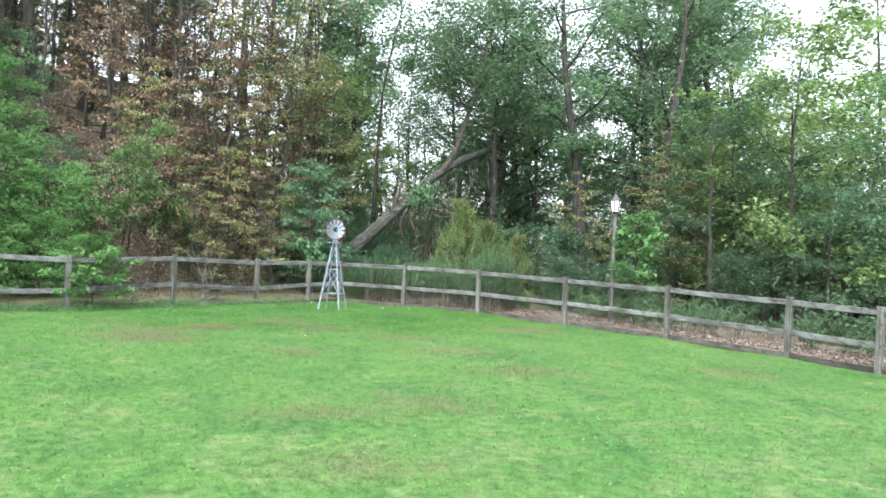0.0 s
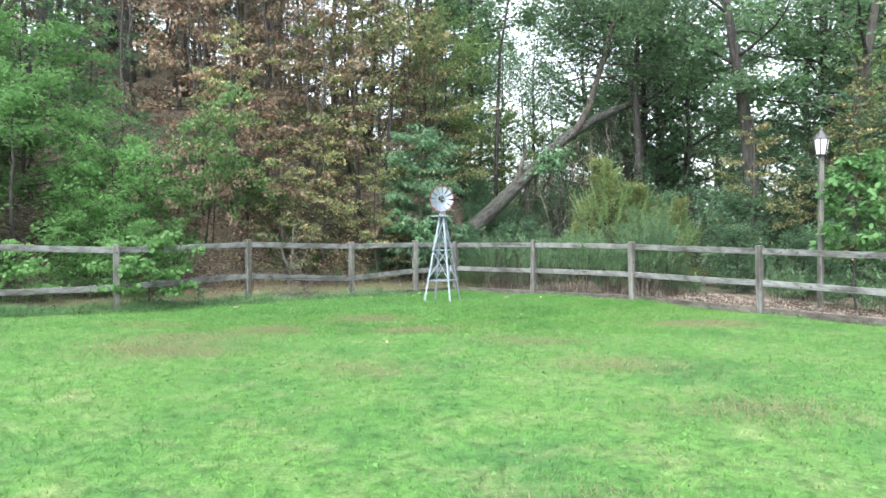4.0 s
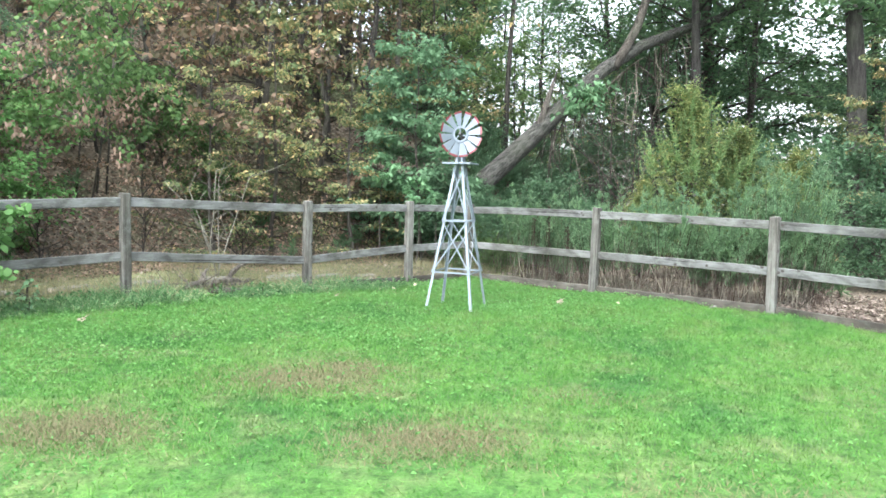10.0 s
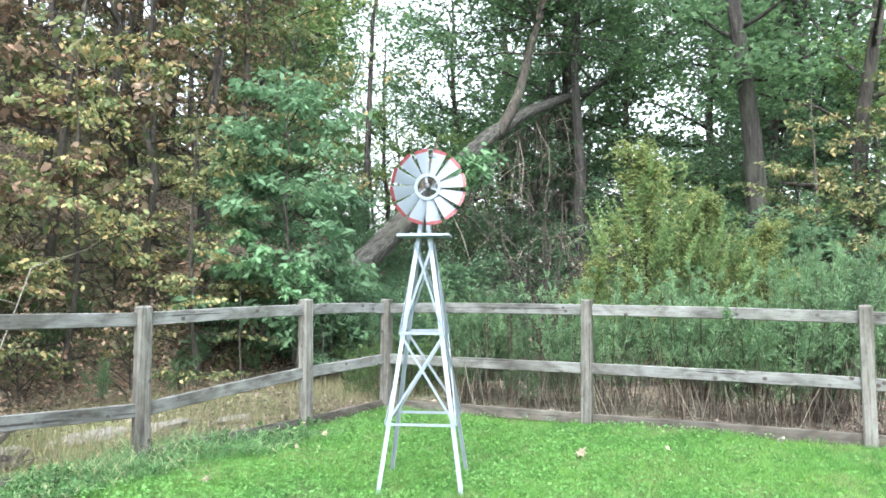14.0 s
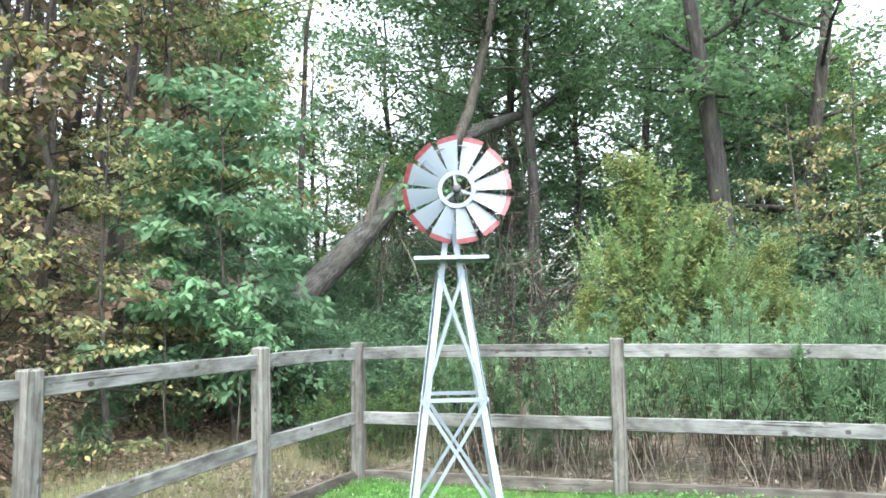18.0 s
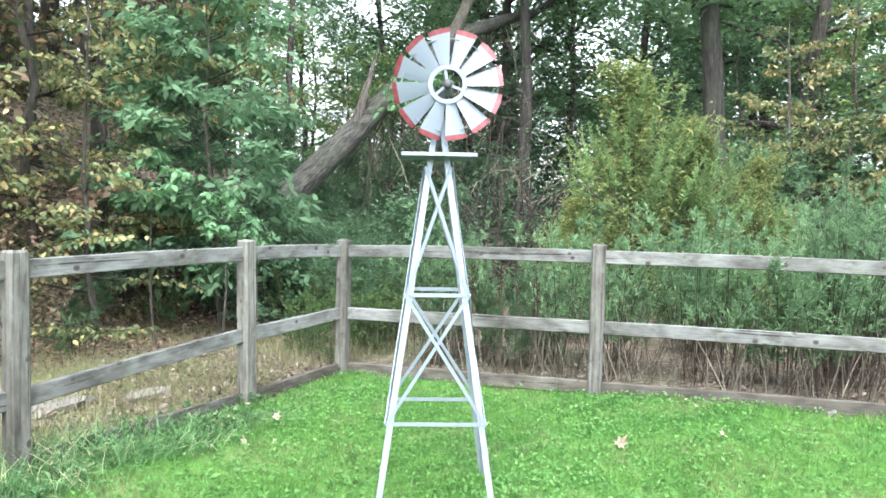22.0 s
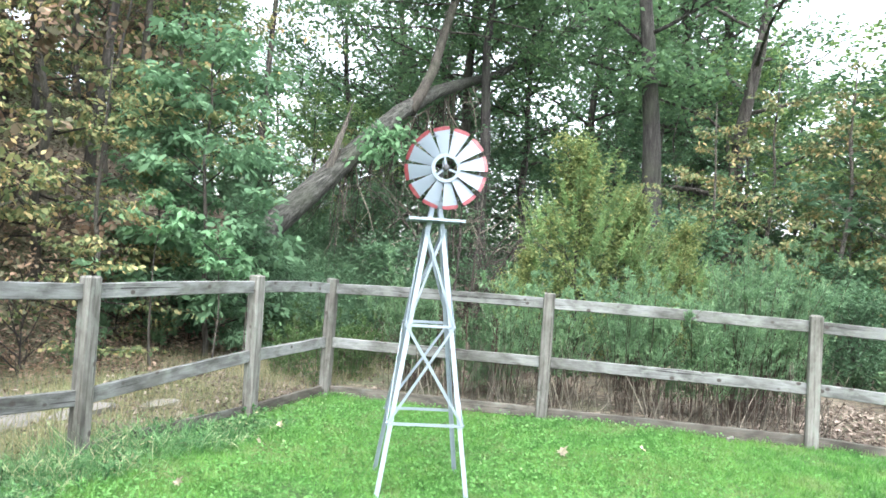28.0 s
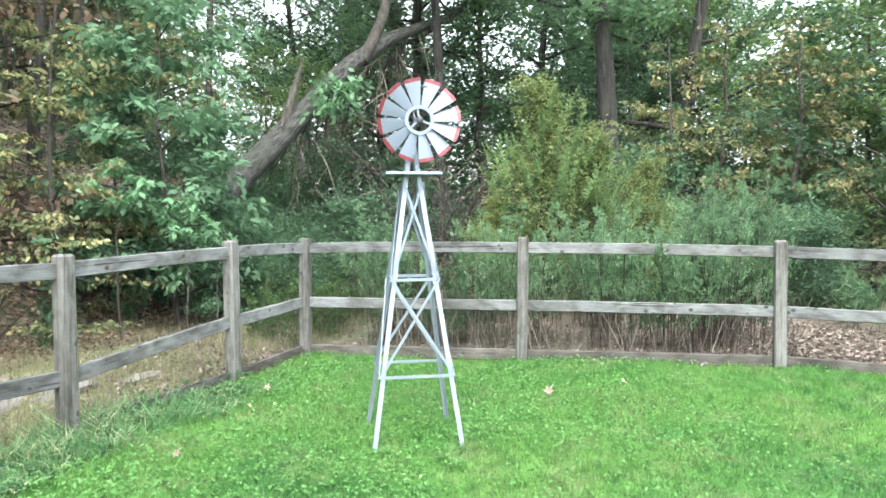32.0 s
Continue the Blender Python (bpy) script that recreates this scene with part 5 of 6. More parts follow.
def vine_tangle(label, arc, n, seed, hang):
    """Dead stems bent in an arch, overgrown with vine leaves that hang down in curtains."""
    r = np.random.default_rng(seed)
    arc = np.array(arc, float)
    base = arc[0].copy()
    t = thing("vine_tangle", label, "vine", at=tuple(base))
    arc = arc - base
    k = len(arc)
    for i in range(4):
        g = Geo()
        tube(g, arc + np.cumsum(r.normal(0, 0.16, (k, 3)), 0), np.linspace(0.018, 0.007, k), 5)
        part("stem", g.mesh("stem", M_BARK, True), t)
    m = 120
    u = np.sort(r.uniform(0.2, 1, m))
    root = np.column_stack([np.interp(u * (k - 1), np.arange(k), arc[:, a]) for a in range(3)]) + r.normal(0, 1, (m, 3)) * np.array([[0.3, 0.3, 0.16]])
    root[:, 2] -= r.exponential(hang, m) * 0.8
    swing = r.uniform(0, 2 * np.pi, m)
    reach = np.column_stack([np.cos(swing), np.sin(swing), r.normal(-0.5, 0.35, m)]) * r.uniform(0.3, 0.7, (m, 1))
    pick = r.choice(m, n)
    c = root[pick] + reach[pick] * r.uniform(0, 1, (n, 1)) + r.normal(0, 1, (n, 3)) * np.array([[0.08, 0.08, 0.04]])
    az = r.uniform(0, 2 * np.pi, n)
    size = r.uniform(0.055, 0.11, n)
    g = Geo()
    fine_leaves(g, c, np.column_stack([np.cos(az), np.sin(az), r.normal(-0.7, 0.4, n)]), size, size * 0.62)
    part("vine_leaves", g.mesh("vine_leaves", M_VINE), t)
    m = n // 4
    pick = r.integers(0, 25, m)
    c2 = root[pick * 4] + reach[pick * 4] * r.uniform(0, 1.2, (m, 1)) + r.normal(0, 0.08, (m, 3)) - np.array([[0, 0, 0.3]])
    g = Geo()
    az = r.uniform(0, 2 * np.pi, m)
    fine_leaves(g, c2, np.column_stack([np.cos(az), np.sin(az), r.normal(-1.4, 0.5, m)]), r.uniform(0.06, 0.11, m), r.uniform(0.03, 0.05, m))
    part("dead_leaves", g.mesh("dead_leaves", M_LITTER_FOOT), t, "dry tan leaves hanging among the green")


def on_land(pts):
    return [(x, y, float(land(x, y)) + h) for x, y, h in pts]


vine_tangle("green vine tangle arched over dead stems on the bank", on_land([(-7.4, 14.2, -0.1), (-6.9, 14.2, 2.3), (-6.2, 14.4, 2.7), (-5.4, 14.5, 3.3), (-4.7, 14.6, 4.4), (-4.3, 14.6, 5.0)]), 4600, 81, 0.6)
vine_tangle("green vine tangle sloping down the bank", on_land([(-6.0, 16.3, -0.1), (-5.7, 16.4, 2.5), (-5.2, 16.6, 2.7), (-4.7, 16.9, 2.3), (-4.2, 17.2, 1.6), (-3.9, 17.3, 1.0)]), 3800, 82, 0.5)

# yellow-green shrub and its neighbours behind the right fence
shrub = put(tree("shrub", "yellow-green shrub with upright plumes", "shrub", 45, 3.15, 0.05, 1.0, 34, 9000, 0.075, 0.04, M_SHRUB, None, 0.45, 1.0, 0.95, "round", None, 4, 0.4), 4.6, 16.7)
r9 = np.random.default_rng(91)
for i in range(46):
    a, q = r9.uniform(0, 2 * PI), math.sqrt(r9.uniform(0, 1))
    z0 = 1.5 + 1.25 * (1 - q) + r9.normal(0, 0.15)
    stem = limb_path((0.75 * q * math.cos(a), 0.75 * q * math.sin(a), z0), a, r9.uniform(0.45, 0.8), 1.35 - 0.25 * q, r9, 0.12, 6)
    n = 60
    u = r9.uniform(0.1, 1, n)
    c = np.column_stack([np.interp(u * 5, np.arange(6), stem[:, k]) for k in range(3)])
    az = r9.uniform(0, 2 * np.pi, n)
    size = 0.095 * (1.15 - 0.75 * u)
    g = Geo()
    tube(g, stem, np.linspace(0.005, 0.002, 6), 3)
    leaves(g, c, np.column_stack([np.cos(az), np.sin(az), r9.normal(0.75, 0.3, n)]), size, size * 0.36)
    part("plume", g.mesh("plume", M_PLUME), shrub, "light green leafy plume")
for x, y, s, t in ((5.45, 16.6, 0.8, 1.0), (3.85, 16.9, 0.52, 2.0), (6.3, 16.5, 0.7, 3.0)):
    more(shrub, x, y, s, t)
dshrub = put(tree("shrub", "dark green shrub below the leaning tree", "shrub", 46, 2.1, 0.05, 1.2, 22, 3200, 0.12, 0.04, M_DARK, None, 0.6, 0.8, 0.6, "round", None, 4, 0.45), 2.3, 18.2, 0.72)
for x, y, s, t in ((1.3, 17.9, 0.45, 1.0), (1.1, 19.5, 0.5, 1.9), (0.5, 19.2, 0.42, 3.3), (0.9, 20.6, 0.6, 2.5), (-0.3, 20.4, 0.5, 3.1), (1.7, 21.1, 0.5, 0.2), (3.4, 19.6, 0.5, 2.0), (0.75, 18.5, 0.38, 3.0), (8.6, 18.6, 1.1, 4.0), (11, 17.0, 0.9, 5.0), (6.6, 19.2, 1.1, 0.5), (12.5, 14.3, 0.9, 1.7), (1.2, 24.6, 0.6, 2.2), (2.9, 25.2, 0.7, 3.4), (-0.3, 24.0, 0.8, 4.4), (4.5, 25.6, 1.0, 5.1), (6.4, 25.0, 1.2, 0.9), (3.6, 21.0, 0.45, 1.3), (9.0, 15.5, 0.62, 2.6), (7.8, 16.4, 0.7, 0.6), (9.9, 16.2, 0.7, 4.1), (5.2, 20.8, 0.6, 2.9)):
    more(dshrub, x, y, s, t)

brush = put(tree("low_bush", "low half-bare brown bush at the foot of the bank", "bush", 49, 1.3, 0.05, 0.75, 18, 420, 0.075, 0.018, M_BROWN, M_TWIG, 0.5, 0.7, 0.6, "round", None, 3, 0.5, -0.5, "", True), -3.3, 16.6)
for i, (x, y, s) in enumerate(((-2.2, 17.0, 0.9), (-4.6, 15.4, 1.1), (-5.8, 14.6, 0.9), (-1.3, 18.6, 1.0), (-3.9, 17.8, 1.2), (-6.9, 14.0, 1.0), (-2.8, 18.8, 1.2), (-5.0, 17.0, 1.2), (-7.6, 16.4, 1.3))):
    more(brush, x, y, s, i * 2.2)

# pale bare bush by the fence
bare = thing("bare_bush", "pale leafless bush behind the fence", "bush", at=(-2.9, 14.0, float(land(-2.9, 14.0))))
r7 = np.random.default_rng(71)
for i in range(5):
    g = Geo()
    stem = limb_path((r7.normal(0, 0.07), r7.normal(0, 0.07), -0.05), 0.65 + i * 1.26, r7.uniform(1.25, 1.75), r7.uniform(1.15, 1.4), r7, 0.16)
    tube(g, stem, np.linspace(0.0095, 0.0045, 6), 5)
    part("stem", g.mesh("stem", M_DEADWOOD, True), bare)
    for j in range(5):
        g = Geo()
        tube(g, limb_path(stem[2 + j % 4], r7.uniform(0, 6.3), r7.uniform(0.35, 0.75), r7.uniform(0.4, 1.2), r7, 0.25), np.linspace(0.005, 0.002, 6), 4)
        part("twig", g.mesh("twig", M_DEADWOOD), bare)

# grey dead brush tangled below the leaning trunk
dead = thing("dead_brush", "tangled grey dead branches below the leaning tree", "dead bush", at=(4.3, 20.0, float(land(4.3, 20.0))))
r8 = np.random.default_rng(78)
for i in range(9):
    g = Geo()
    stem = limb_path((r8.normal(0, 0.2), r8.normal(0, 0.2), -0.05), i * 0.7 + 0.3, r8.uniform(2.6, 3.9), r8.uniform(1.0, 1.4), r8, 0.3, 8)
    tube(g, stem, np.linspace(0.028, 0.008, 8), 5)
    part("stem", g.mesh("stem", M_TWIG, True), dead)
    for j in range(9):
        g = Geo()
        b = limb_path(stem[2 + j % 6], r8.uniform(0, 6.3), r8.uniform(0.5, 1.3), r8.uniform(-0.6, 0.6), r8, 0.4)
        tube(g, b, np.linspace(0.009, 0.003, 6), 4)
        for q in b[2:]:
            tube(g, limb_path(q, r8.uniform(0, 6.3), r8.uniform(0.2, 0.5), r8.uniform(-1.0, 0.3), r8, 0.3, 4), np.linspace(0.005, 0.002, 4), 3)
        part("twig", g.mesh("twig", M_STRAW if j % 3 == 0 else M_TWIG), dead)
more(dead, 5.2, 21.3, 1.05, 2.0)

# ---- weeds, stalks, grass and litter ----
def weeds(name, label, at, hmin, hmax, per, mat, leaf, stems=11, sprigs=11, ratio=0.22, foot=0.3):
    """Bushy clumps of splayed stems, each with feathery side sprigs that shorten towards the top."""
    g, st = Geo(), Geo()
    for q in at:
        hc = rng.uniform(hmin, hmax)
        for _ in range(stems):
            az0, tilt = rng.uniform(0, 2 * np.pi), abs(rng.normal(0, 0.24))
            h = hc * rng.uniform(0.6, 1.05)
            p = q + np.array([math.cos(az0), math.sin(az0), 0]) * rng.uniform(0, 0.16)
            top = p + np.array([math.cos(az0) * math.sin(tilt), math.sin(az0) * math.sin(tilt), math.cos(tilt)]) * h
            midp = p + (top - p) * 0.55 + np.array([0, 0, 0.06 * h])
            tube(st, [p - np.array([0, 0, 0.05]), midp, top], [0.0035, 0.003, 0.0015], 3)
            us = np.sort(rng.uniform(foot, 1.0, sprigs))
            base = np.where(us[:, None] < 0.55, p + (midp - p) * (us / 0.55)[:, None], midp + (top - midp) * ((us - 0.55) / 0.45)[:, None])
            sa = rng.uniform(0, 2 * np.pi, sprigs)
            way = np.column_stack([np.cos(sa), np.sin(sa), rng.uniform(0.4, 1.5, sprigs) + us])
            reach = h * 0.2 * (1.2 - us)
            k = rng.integers(0, sprigs, per)
            f = rng.uniform(0.05, 1.0, per)
            c = base[k] + unit(way)[k] * (reach[k] * f)[:, None]
            al = unit(way)[k] * 0.7 + rng.normal(0, 0.55, (per, 3))
            size = leaf * rng.uniform(0.6, 1.3, per) * (1.3 - 0.6 * f)
            leaves(g, c, al, size, size * ratio)
    tagged(new(name, g.mesh(name, mat)), label, "weeds", "", "stuff")
    tagged(new("weed_stems", st.mesh("weed_stems", M_SEED)), "thin brown stems of tall weeds", "stems", "", "stuff")


def seg_along(x, y):
    return (x - CORNER[0]) * 0.8 - (y - CORNER[1]) * 0.6


at = scatter(1500, 0.5, 8.6, 10.0, 19.5, lambda x, y: (off_right(x, y) > 0.48) & (off_right(x, y) < 2.3) & (seg_along(x, y) > 0.6) & (seg_along(x, y) < 4.85 + 0.28 * off_right(x, y)) & (rng.random(len(x)) < 0.25 * np.where(off_right(x, y) < 1.2, 1.5, 0.9) * (0.65 + 0.6 * np.sin(seg_along(x, y) * 4.2 + 1.0) * np.cos(off_right(x, y) * 3.1))))
weeds("tall_weeds", "feathery green weeds crowding behind the fence", at, 0.75, 1.3, 175, M_WEED, 0.055, 14, foot=0.2)
mounds = np.array([(x, y, float(land(x, y))) for x, y in ((4.1, 13.8), (4.3, 13.65), (3.55, 14.3), (3.7, 14.15), (3.62, 14.4), (2.65, 15.05), (3.0, 14.8), (1.75, 15.7), (5.2, 14.3), (4.85, 13.75), (4.95, 13.95), (4.8, 13.9), (5.3, 13.7))])
weeds("tall_weed_mounds", "tall feathery plumes of green weeds above the rail", mounds, 1.4, 1.85, 210, M_WEEDTOP, 0.056, 14)
plumes = np.array([(x, y, float(land(x, y))) for x, y in ((4.86, 13.8), (4.98, 13.86), (4.74, 13.9))])
weeds("weed_plumes", "tallest plumes of feathery weeds beside the fence post, coloured as lit tops", plumes, 1.95, 2.2, 230, M_WEEDTOP, 0.06, 9)
at = scatter(3000, 5, 15.0, 7.0, 17, lambda x, y: (off_right(x, y) > 2.0) & (off_right(x, y) < 5.5) & (rng.random(len(x)) < 0.05))
weeds("low_weeds", "low green weeds at the edge of the wood", at, 0.35, 0.9, 22, M_WEED, 0.14, 8)
at = scatter(2500, -10, 2.0, 8.0, 21, lambda x, y: (off_left(x, y) > 2.2) & (off_left(x, y) < 7) & (rng.random(len(x)) < 0.034))
weeds("bank_weeds", "scattered green weeds on the bank", at, 0.25, 0.7, 24, M_GREEN, 0.11, 7)
at = scatter(1500, 0.5, 3.2, 14.6, 18, lambda x, y: (off_right(x, y) > 0.2) & (off_left(x, y) > 0.25) & (off_left(x, y) < 2.6) & (rng.random(len(x)) < 0.055))
weeds("corner_weeds", "leafy green weeds behind the fence corner", at, 0.4, 0.9, 70, M_VINE, 0.06, 9, ratio=0.28, foot=0.03)

at = scatter(260, -0.6, 2.6, 18.6, 21.6, lambda x, y: (off_left(x, y) > 2.0) & (rng.random(len(x)) < 0.3))
weeds("shade_weeds", "green weeds round the foot of the leaning tree", at, 0.35, 0.85, 40, M_SAP, 0.09, 8, ratio=0.4, foot=0.1)
at = scatter(420, 0.8, 4.6, 21.5, 26.5, lambda x, y: (off_left(x, y) > 2.0) & (rng.random(len(x)) < 0.34))
weeds("wood_edge_weeds", "green undergrowth behind the leaning tree", at, 0.4, 1.0, 36, M_SAP, 0.11, 8, ratio=0.42, foot=0.08)

# dry stalks below the weeds
g = Geo()
at = scatter(20000, 0.8, 9.5, 8.5, 17, lambda x, y: (off_right(x, y) > 0.1) & (off_right(x, y) < 0.9) & (seg_along(x, y) > 0.6) & (seg_along(x, y) < 5.0) & (rng.random(len(x)) < 0.35))
for p in at[:1400]:
    h = rng.uniform(0.15, 0.8)
    e = p + np.array([rng.normal(0, 0.16), rng.normal(0, 0.14), h])
    tube(g, [p, (p + e) / 2 + rng.normal(0, 0.02, 3), e], [0.0045, 0.0038, 0.002], 3)
for p in at[1400:1580]:
    e = p + np.array([rng.normal(0, 0.45), rng.normal(0, 0.25), rng.uniform(0.3, 1.1)])
    tube(g, [p, (p + e) / 2 + rng.normal(0, 0.03, 3), e], [0.0035, 0.003, 0.002], 3)
tagged(new("dry_stalks", g.mesh("dry_stalks", M_STRAW)), "dense dry brown stalks below the weeds", "stalks", "", "stuff")

# litter
at = scatter(95000, 0.5, 14, 3, 17, lambda x, y: (off_right(x, y) > 0.08) & (off_right(x, y) < 4.0) & (rng.random(len(x)) < np.where(seg_along(x, y) > 4.6, 0.95, 0.08) * smooth(4.0, 2.2, off_right(x, y) + 0.3 * np.sin(x * 2.1 + y)) * smooth(1.5, 6.0, y)))
def litter(name, at, mat, label, lo=0.05, hi=0.12):
    g = Geo()
    n = len(at)
    at[:, 2] += rng.uniform(0.003, 0.05, n)
    az = rng.uniform(0, 2 * np.pi, n)
    size = rng.uniform(lo, hi, n)
    leaves(g, at, np.column_stack([np.cos(az), np.sin(az), rng.normal(0, 0.3, n)]), size, size * 0.6)
    tagged(new(name, g.mesh(name, mat)), label, "leaf litter", "", "stuff")


litter("leaf_litter", at, M_LITTER, "pale dry fallen leaves beyond the fence", 0.035, 0.09)
litter("verge_litter", scatter(60000, -10, 1.5, 7, 18, lambda x, y: (off_left(x, y) > 0.1) & (off_left(x, y) < 2.4) & (rng.random(len(x)) < 0.04)), M_LITTER, "pale dry leaves scattered on the verge")
litter("bank_litter", scatter(190000, -15, 1.5, 8, 28, lambda x, y: (off_left(x, y) > 0.1) & (off_left(x, y) < 14) & (rng.random(len(x)) < np.where(off_left(x, y) < 2.2, 0.012, 0.4))), M_LITTER_BANK, "dark reddish-brown fallen leaves on the bank", 0.03, 0.065)
litter("corner_litter", scatter(30000, -3.5, 1.6, 13.0, 18, lambda x, y: (off_left(x, y) > 0.05) & (off_left(x, y) < 2.0) & (along_left(x, y) > 0) & (along_left(x, y) < 3.2) & (rng.random(len(x)) < 0.5 * smooth(3.2, 0.8, along_left(x, y)) * smooth(2.0, 0.8, off_left(x, y)))), M_LITTER, "pale dry leaves gathered behind the fence corner", 0.03, 0.08)
litter("foot_litter", scatter(60000, -7, 1.5, 13.5, 21, lambda x, y: (off_left(x, y) > 2.3) & (off_left(x, y) < 5.5) & (rng.random(len(x)) < 0.4)), M_LITTER_FOOT, "reddish-brown leaves at the foot of the bank", 0.04, 0.085)

# flat stones and pale edging behind the left fence
def stone(x, y, sx, sy, sz, turn, seed, label="pale flat stone lying behind the fence"):
    r = random.Random(seed)
    bm = bmesh.new()
    bmesh.ops.create_icosphere(bm, subdivisions=2, radius=0.5)
    for v in bm.verts:
        q = noise.noise(v.co * 2.3 + Vector((seed, 0, 0))) * 0.5 + 1
        v.co = Vector((v.co.x * sx * q, v.co.y * sy * q, max(-0.2, min(0.15, v.co.z)) * sz * 2.2 + 0.02 * noise.noise(v.co * 6)))
    me = bpy.data.meshes.new("stone")
    bm.to_mesh(me)
    bm.free()
    me.materials.append(M_STONE)
    ob = new("stone", me)
    ob.location, ob.rotation_euler = (x, y, float(land(x, y)) + sz * 0.1), (r.uniform(-0.08, 0.08), r.uniform(-0.08, 0.08), turn)
    tagged(ob, label, "stone", "stones along the fence")


for i, (s, d, a, b) in enumerate(((1.5, 0.75, 0.45, 0.3), (2.1, 0.95, 0.7, 0.4), (2.85, 1.0, 0.8, 0.45), (3.7, 0.95, 0.75, 0.42), (4.9, 1.05, 0.8, 0.4), (5.75, 1.0, 0.75, 0.42), (6.6, 1.1, 0.85, 0.42), (7.6, 1.05, 0.75, 0.4), (8.6, 1.1, 0.8, 0.42))):
    p = CORNER + ALONG_L * s + OUT_L * d
    stone(p[0], p[1], a * 0.95, b * 0.7, 0.13, math.atan2(ALONG_L[1], ALONG_L[0]) + (i % 3 - 1) * 0.15, i + 1)
stone(3.89, 13.2, 0.1, 0.07, 0.07, 0.5, 31, "small white stone beside the ground board")
stone(0.78, 16.75, 0.16, 0.12, 0.12, 0.4, 34, "pale stone behind the fence corner post")
stone(7.7, 11.0, 0.22, 0.15, 0.14, 0.2, 32, "white stone among dead leaves")
stone(6.9, 11.6, 0.25, 0.14, 0.12, 1.2, 33, "white stone among dead leaves")

# tall grass along the left fence
g = Geo()
at = scatter(900000, -9, 1.4, 7.0, 16.4, lambda x, y: (off_left(x, y) > -0.65) & (off_left(x, y) < 0.35) & (rng.random(len(x)) < 1.1 * np.clip(1.2 - np.abs(off_left(x, y) + 0.26) * np.where(off_left(x, y) > -0.26, 2.6, 1.75), 0, 1) * (0.05 + 0.95 * smooth(1.0, 1.9, along_left(x, y))) * np.clip(np.abs(along_left(x, y) - 4.35) / 0.55, 0.04, 1) * (0.68 + 0.32 * np.sin(along_left(x, y) * 2.3 + off_left(x, y) * 3)) * (0.6 + 0.4 * np.sin(along_left(x, y) * 7.1 - off_left(x, y) * 9))))
n = len(at)
k2 = smooth(0.3, 2.4, along_left(at[:, 0], at[:, 1])) * np.clip(1.25 - np.abs(off_left(at[:, 0], at[:, 1]) + 0.08) * 1.3, 0.25, 1)
h = rng.uniform(0.06, 0.31, n) * (0.25 + 0.75 * k2) * (0.78 + 0.3 * np.sin(along_left(at[:, 0], at[:, 1]) * 2.6 + 0.8))
az = rng.uniform(0, 2 * np.pi, n)
al = np.column_stack([np.cos(az), np.sin(az), rng.uniform(-0.05, 1.7, n)])
leaves(g, at, al, h * 1.2, rng.uniform(0.003, 0.006, n), fold=5.0)
tagged(new("tall_grass", g.mesh("tall_grass", M_TALL)), "long uncut grass along the fence foot", "tall grass", "", "stuff")

at = scatter(900, -7, 0.4, 8.0, 15.4, lambda x, y: (off_left(x, y) > -0.6) & (off_left(x, y) < 0.15) & (along_left(x, y) > 1.2) & (rng.random(len(x)) < 0.6))
weeds("fence_weeds", "low leafy weeds among the long grass at the fence", at, 0.06, 0.2, 26, M_TALL, 0.036, 5, ratio=0.5, foot=0.05)

# thin yellowish grass on the strip behind the left fence
g = Geo()
at = scatter(330000, -11, 2.2, 6.0, 18.5, lambda x, y: (off_left(x, y) > 0.1) & (off_left(x, y) < 4.6) & (rng.random(len(x)) < 0.95 * smooth(4.6, 1.6, off_left(x, y)) * (0.5 + 0.5 * np.sin(x * 1.9) * np.sin(y * 2.3 + 0.5))))
grass(g, at, rng.uniform(0.05, 0.19, len(at)), rng.uniform(0.005, 0.009, len(at)), 0.06)
tagged(new("dry_grass", g.mesh("dry_grass", M_DRY)), "thin yellowish grass on the strip behind the fence", "dry grass", "", "stuff")

# dead turf in the lawn
WORN = ((0.48, 7.87, 0.42, 0.2), (-0.2, 9.37, 0.3, 0.13), (-0.5, 9.0, 0.45, 0.22), (-2.4, 6.2, 0.7, 0.4), (-2.35, 7.15, 0.7, 0.3), (-1.55, 7.85, 0.4, 0.22), (2.0, 7.1, 0.6, 0.3), (2.7, 5.3, 0.6, 0.3), (0.25, 5.2, 0.5, 0.3), (1.48, 8.8, 0.3, 0.15), (0.1, 8.75, 0.2, 0.08), (1.2, -0.8, 0.5, 0.25), (0.7, 0.8, 0.6, 0.25), (1.95, 1.3, 0.5, 0.3), (7.0, 4.5, 0.6, 0.3), (-2.1, 6.0, 0.6, 0.3), (4.7, 9.1, 0.6, 0.25), (-3.6, 8.6, 0.6, 0.25), (3.4, 3.4, 0.6, 0.3))


def worn(x, y):
    """How bare the lawn is, 0 to 1."""
    w = np.zeros(np.shape(x))
    for a, b, rx, ry in WORN:
        w = np.maximum(w, np.exp(-((x - a) / rx) ** 2 * 0.8 - ((y - b) / ry) ** 2 * 0.8) * (1.0 if 8.9 < b < 9.4 or 7.8 < b < 7.9 else 0.6))
    return w


g = Geo()
for x, y, rx, ry in WORN:
    n = int((58000 if 8.9 < y < 9.4 or 7.8 < y < 7.9 else 12000) * rx * ry)
    px, py = x + rng.normal(0, rx * 0.72, n), y + rng.normal(0, ry * 0.9, n)
    grass(g, np.column_stack([px, py, land(px, py)]), rng.uniform(0.014, 0.042, n), rng.uniform(0.004, 0.008, n), 0.03)
tagged(new("dead_grass", g.mesh("dead_grass", M_STRAWGRASS)), "patches of dead straw-coloured turf in the lawn", "dead grass", "", "stuff")

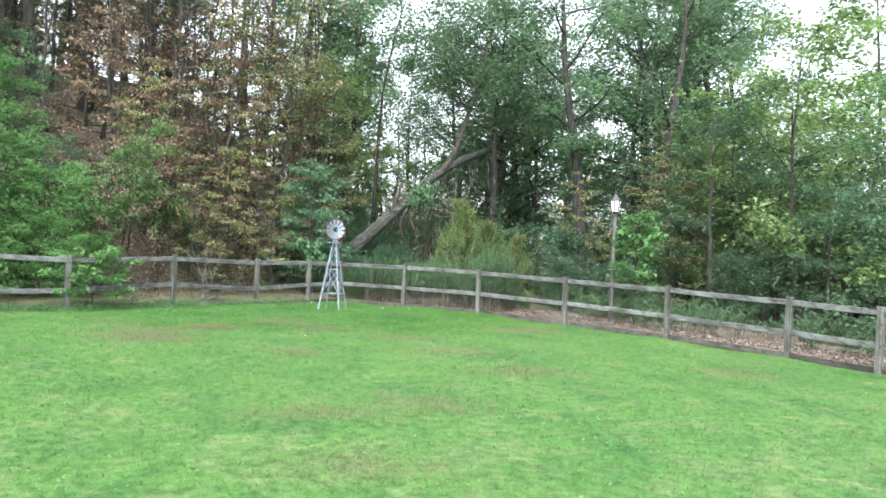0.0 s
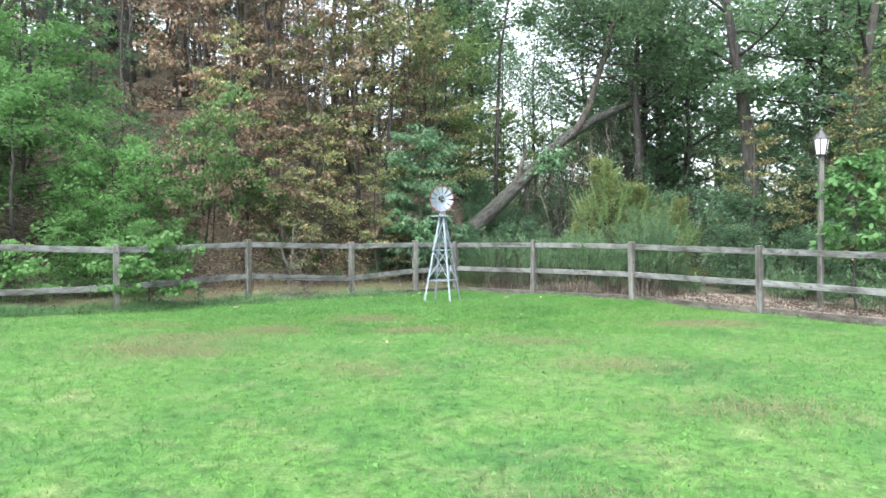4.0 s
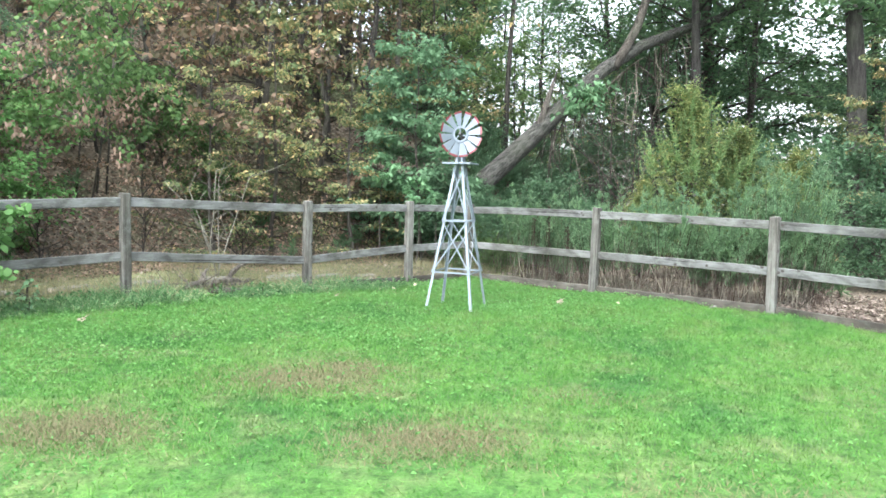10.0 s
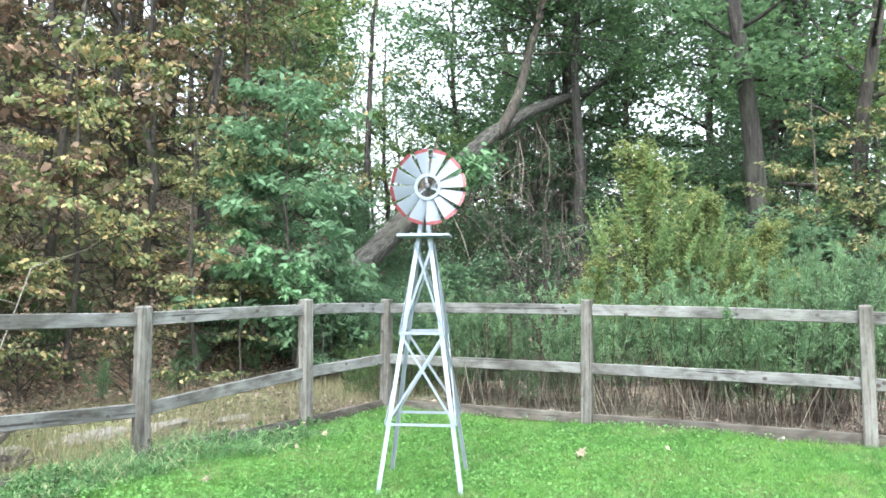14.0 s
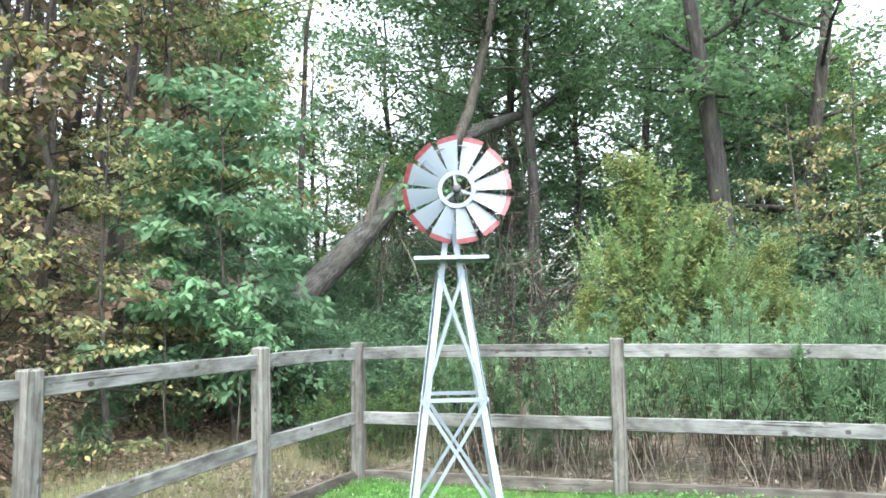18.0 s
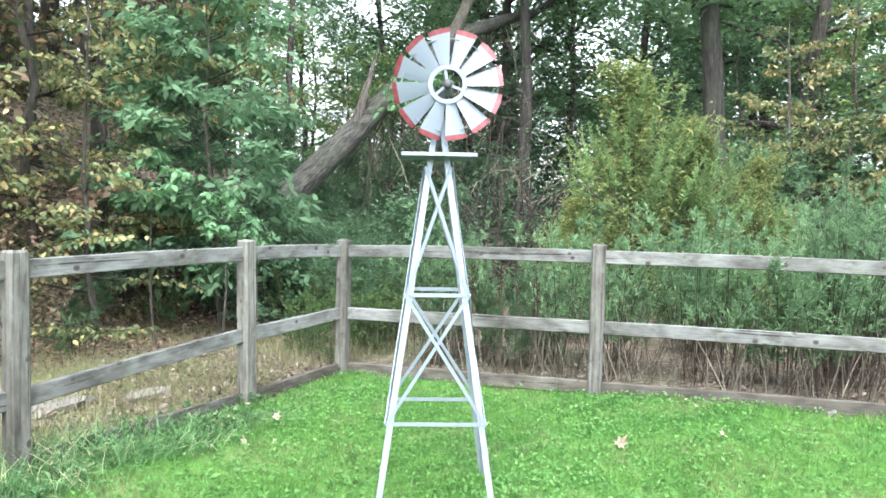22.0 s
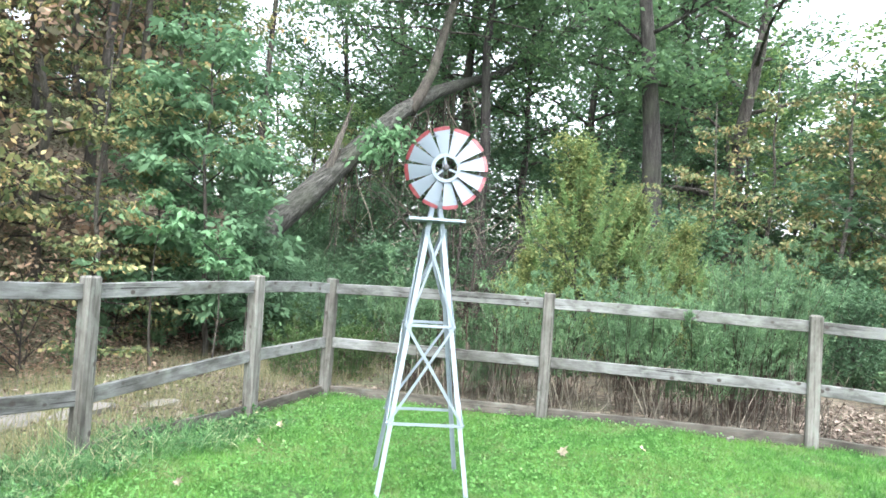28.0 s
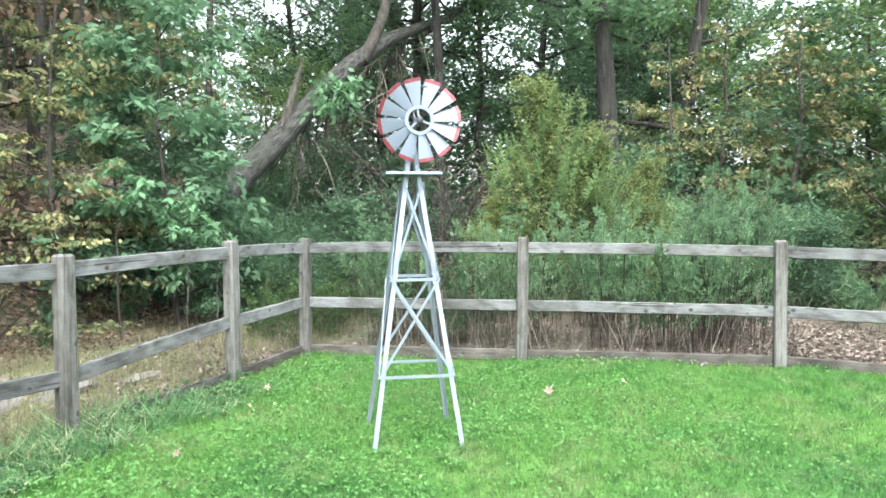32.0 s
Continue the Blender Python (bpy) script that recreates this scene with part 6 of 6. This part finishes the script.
# lawn blades and clover
def tufts(p):
    """Uneven growth: some turf stands higher."""
    return np.array([1.0 + 0.9 * max(0.0, noise.noise(Vector((x * 2.6, y * 2.6, 0.3)))) for x, y, _ in p])


g = Geo()
near = scatter(390000, -5.5, 6.0, 7.5, 15.7, lambda x, y: in_yard(x, y) & (rng.random(len(x)) < smooth(6.2, 4.0, np.hypot(x - 0.3, y - 12.5))) & (rng.random(len(x)) > 0.85 * worn(x, y)))
far = scatter(300000, -9, 10.0, -3.5, 15.7, lambda x, y: in_yard(x, y) & (rng.random(len(x)) < 0.25 + 0.75 * smooth(3.5, 6.0, np.hypot(x - 0.3, y - 12.5))) & (rng.random(len(x)) > 0.7 * worn(x, y)))
grass(g, near, rng.uniform(0.016, 0.04, len(near)) * tufts(near) * (1 + 0.35 * smooth(9.5, 12, near[:, 1])), rng.uniform(0.0035, 0.007, len(near)), 0.022)
grass(g, far, rng.uniform(0.014, 0.034, len(far)) * tufts(far), rng.uniform(0.0045, 0.009, len(far)), 0.022)
tagged(new("grass", g.mesh("grass", M_BLADE)), "short bright green lawn grass", "grass", "", "stuff")
g = Geo()
at = scatter(270000, -8, 9.0, -3.0, 15.7, lambda x, y: in_yard(x, y) & (rng.random(len(x)) < smooth(6.5, 2.0, np.hypot(x + 0.9, y - 12.4)) * 0.9 + 0.06) & (rng.random(len(x)) < 0.3 + 0.7 * (np.sin(x * 1.7 + 0.6) * np.cos(y * 1.3) + np.sin(x * 0.6 - y * 0.9) > 0.1)))
at[:, 2] += rng.uniform(0.015, 0.055, len(at))
az = rng.uniform(0, 2 * np.pi, len(at))
leaves(g, at, np.column_stack([np.cos(az), np.sin(az), rng.normal(0.1, 0.35, len(at))]), rng.uniform(0.016, 0.042, len(at)), rng.uniform(0.013, 0.032, len(at)))
tagged(new("clover", g.mesh("clover", M_CLOVER)), "low clover leaves among the lawn grass", "clover", "", "stuff")

# single fallen leaves on the lawn
def fallen(x, y, s, turn, label):
    bm = bmesh.new()
    pts = []
    for i in range(14):
        a = i / 14 * 2 * math.pi
        r = (0.5 if i % 2 == 0 else 0.26) * (1.25 if i in (0, 7) else 1)
        pts.append(bm.verts.new((r * math.cos(a) * s, 0.75 * r * math.sin(a) * s, s * 0.12 * math.cos(a * 2) + 0.05 * s)))
    c = bm.verts.new((0, 0, -0.02 * s))
    for a, b in zip(pts, pts[1:] + pts[:1]):
        bm.faces.new((a, b, c))
    bmesh.ops.solidify(bm, geom=bm.faces[:], thickness=0.0015)
    me = bpy.data.meshes.new("fallen_leaf")
    bm.to_mesh(me)
    bm.free()
    me.materials.append(M_FALLEN)
    ob = new("fallen_leaf", me)
    ob.location, ob.rotation_euler = (x, y, float(land(x, y)) + 0.055), (0.5, -0.35, turn)
    tagged(ob, label, "leaf", "fallen leaves on the lawn")


for x, y, s, t in ((1.883, 13.0, 0.13, 0.4), (-0.05, 14.27, 0.09, 1.0), (-0.3, 13.75, 0.1, 2.0), (-3.08, 10.83, 0.12, 0.2), (2.6, 12.9, 0.08, 1.4), (0.3, 6.4, 0.09, 2.0), (-0.95, 12.9, 0.08, 0.7)):
    fallen(x, y, s, t, "dry tan fallen leaf lying on the grass")


# dead flower stalks by the fence
for x, y, h in ((1.93, 14.86, 1.24), (1.72, 15.0, 1.05), (2.2, 14.7, 0.95)):
    z = float(land(x, y))
    st = thing("dead_flower_stalk", "dark brown dried flower stalk beside the fence", "dead plant", "dried flower stalks", at=(x, y, z))
    g = Geo()
    tube(g, [(0, 0, -0.05), (0.02, 0.01, h * 0.5), (0.0, 0.02, h)], [0.007, 0.006, 0.004], 5)
    part("stem", g.mesh("stem", M_SEED), st)
    g = Geo()
    k3 = 120
    u = rng.uniform(h * 0.55, h, k3)
    az = rng.uniform(0, 2 * np.pi, k3)
    leaves(g, np.column_stack([0.012 * np.cos(az), 0.02 + 0.012 * np.sin(az), u]), np.column_stack([np.cos(az), np.sin(az), rng.normal(0.4, 0.4, k3)]), 0.03, 0.016)
    part("seed_head", g.mesh("seed_head", M_SEED), st)

# heap of rotten wood and dead twigs behind the fence
zl = float(land(-2.83, 13.35))
log = thing("rotten_wood", "grey rotten wood and dead twigs heaped behind the fence", "rotten wood", at=(-2.83, 13.35, zl))
for i in range(7):
    a = np.array([r7.uniform(-0.45, 0.3), r7.uniform(-0.4, 0.2), 0.03])
    g = Geo()
    k4 = limb_path(a, r7.uniform(0.2, 1.3), r7.uniform(0.35, 0.75), r7.uniform(-0.05, 0.3), r7, 0.45, 7)
    tube(g, k4, np.array([0.6, 1.0, 0.85, 1.1, 0.8, 0.6, 0.3]) * r7.uniform(0.035, 0.06), 7)
    part("branch_piece", g.mesh("branch_piece", M_SNAG, False), log)
for i in range(34):
    g = Geo()
    tube(g, limb_path((r7.uniform(-0.5, 0.6), r7.uniform(-0.5, 0.2), 0.02), r7.uniform(0, 6.3), r7.uniform(0.2, 0.6), r7.uniform(0.0, 1.0), r7, 0.5), np.linspace(0.008, 0.003, 6), 4)
    part("dead_twig", g.mesh("dead_twig", M_STRAW), log)
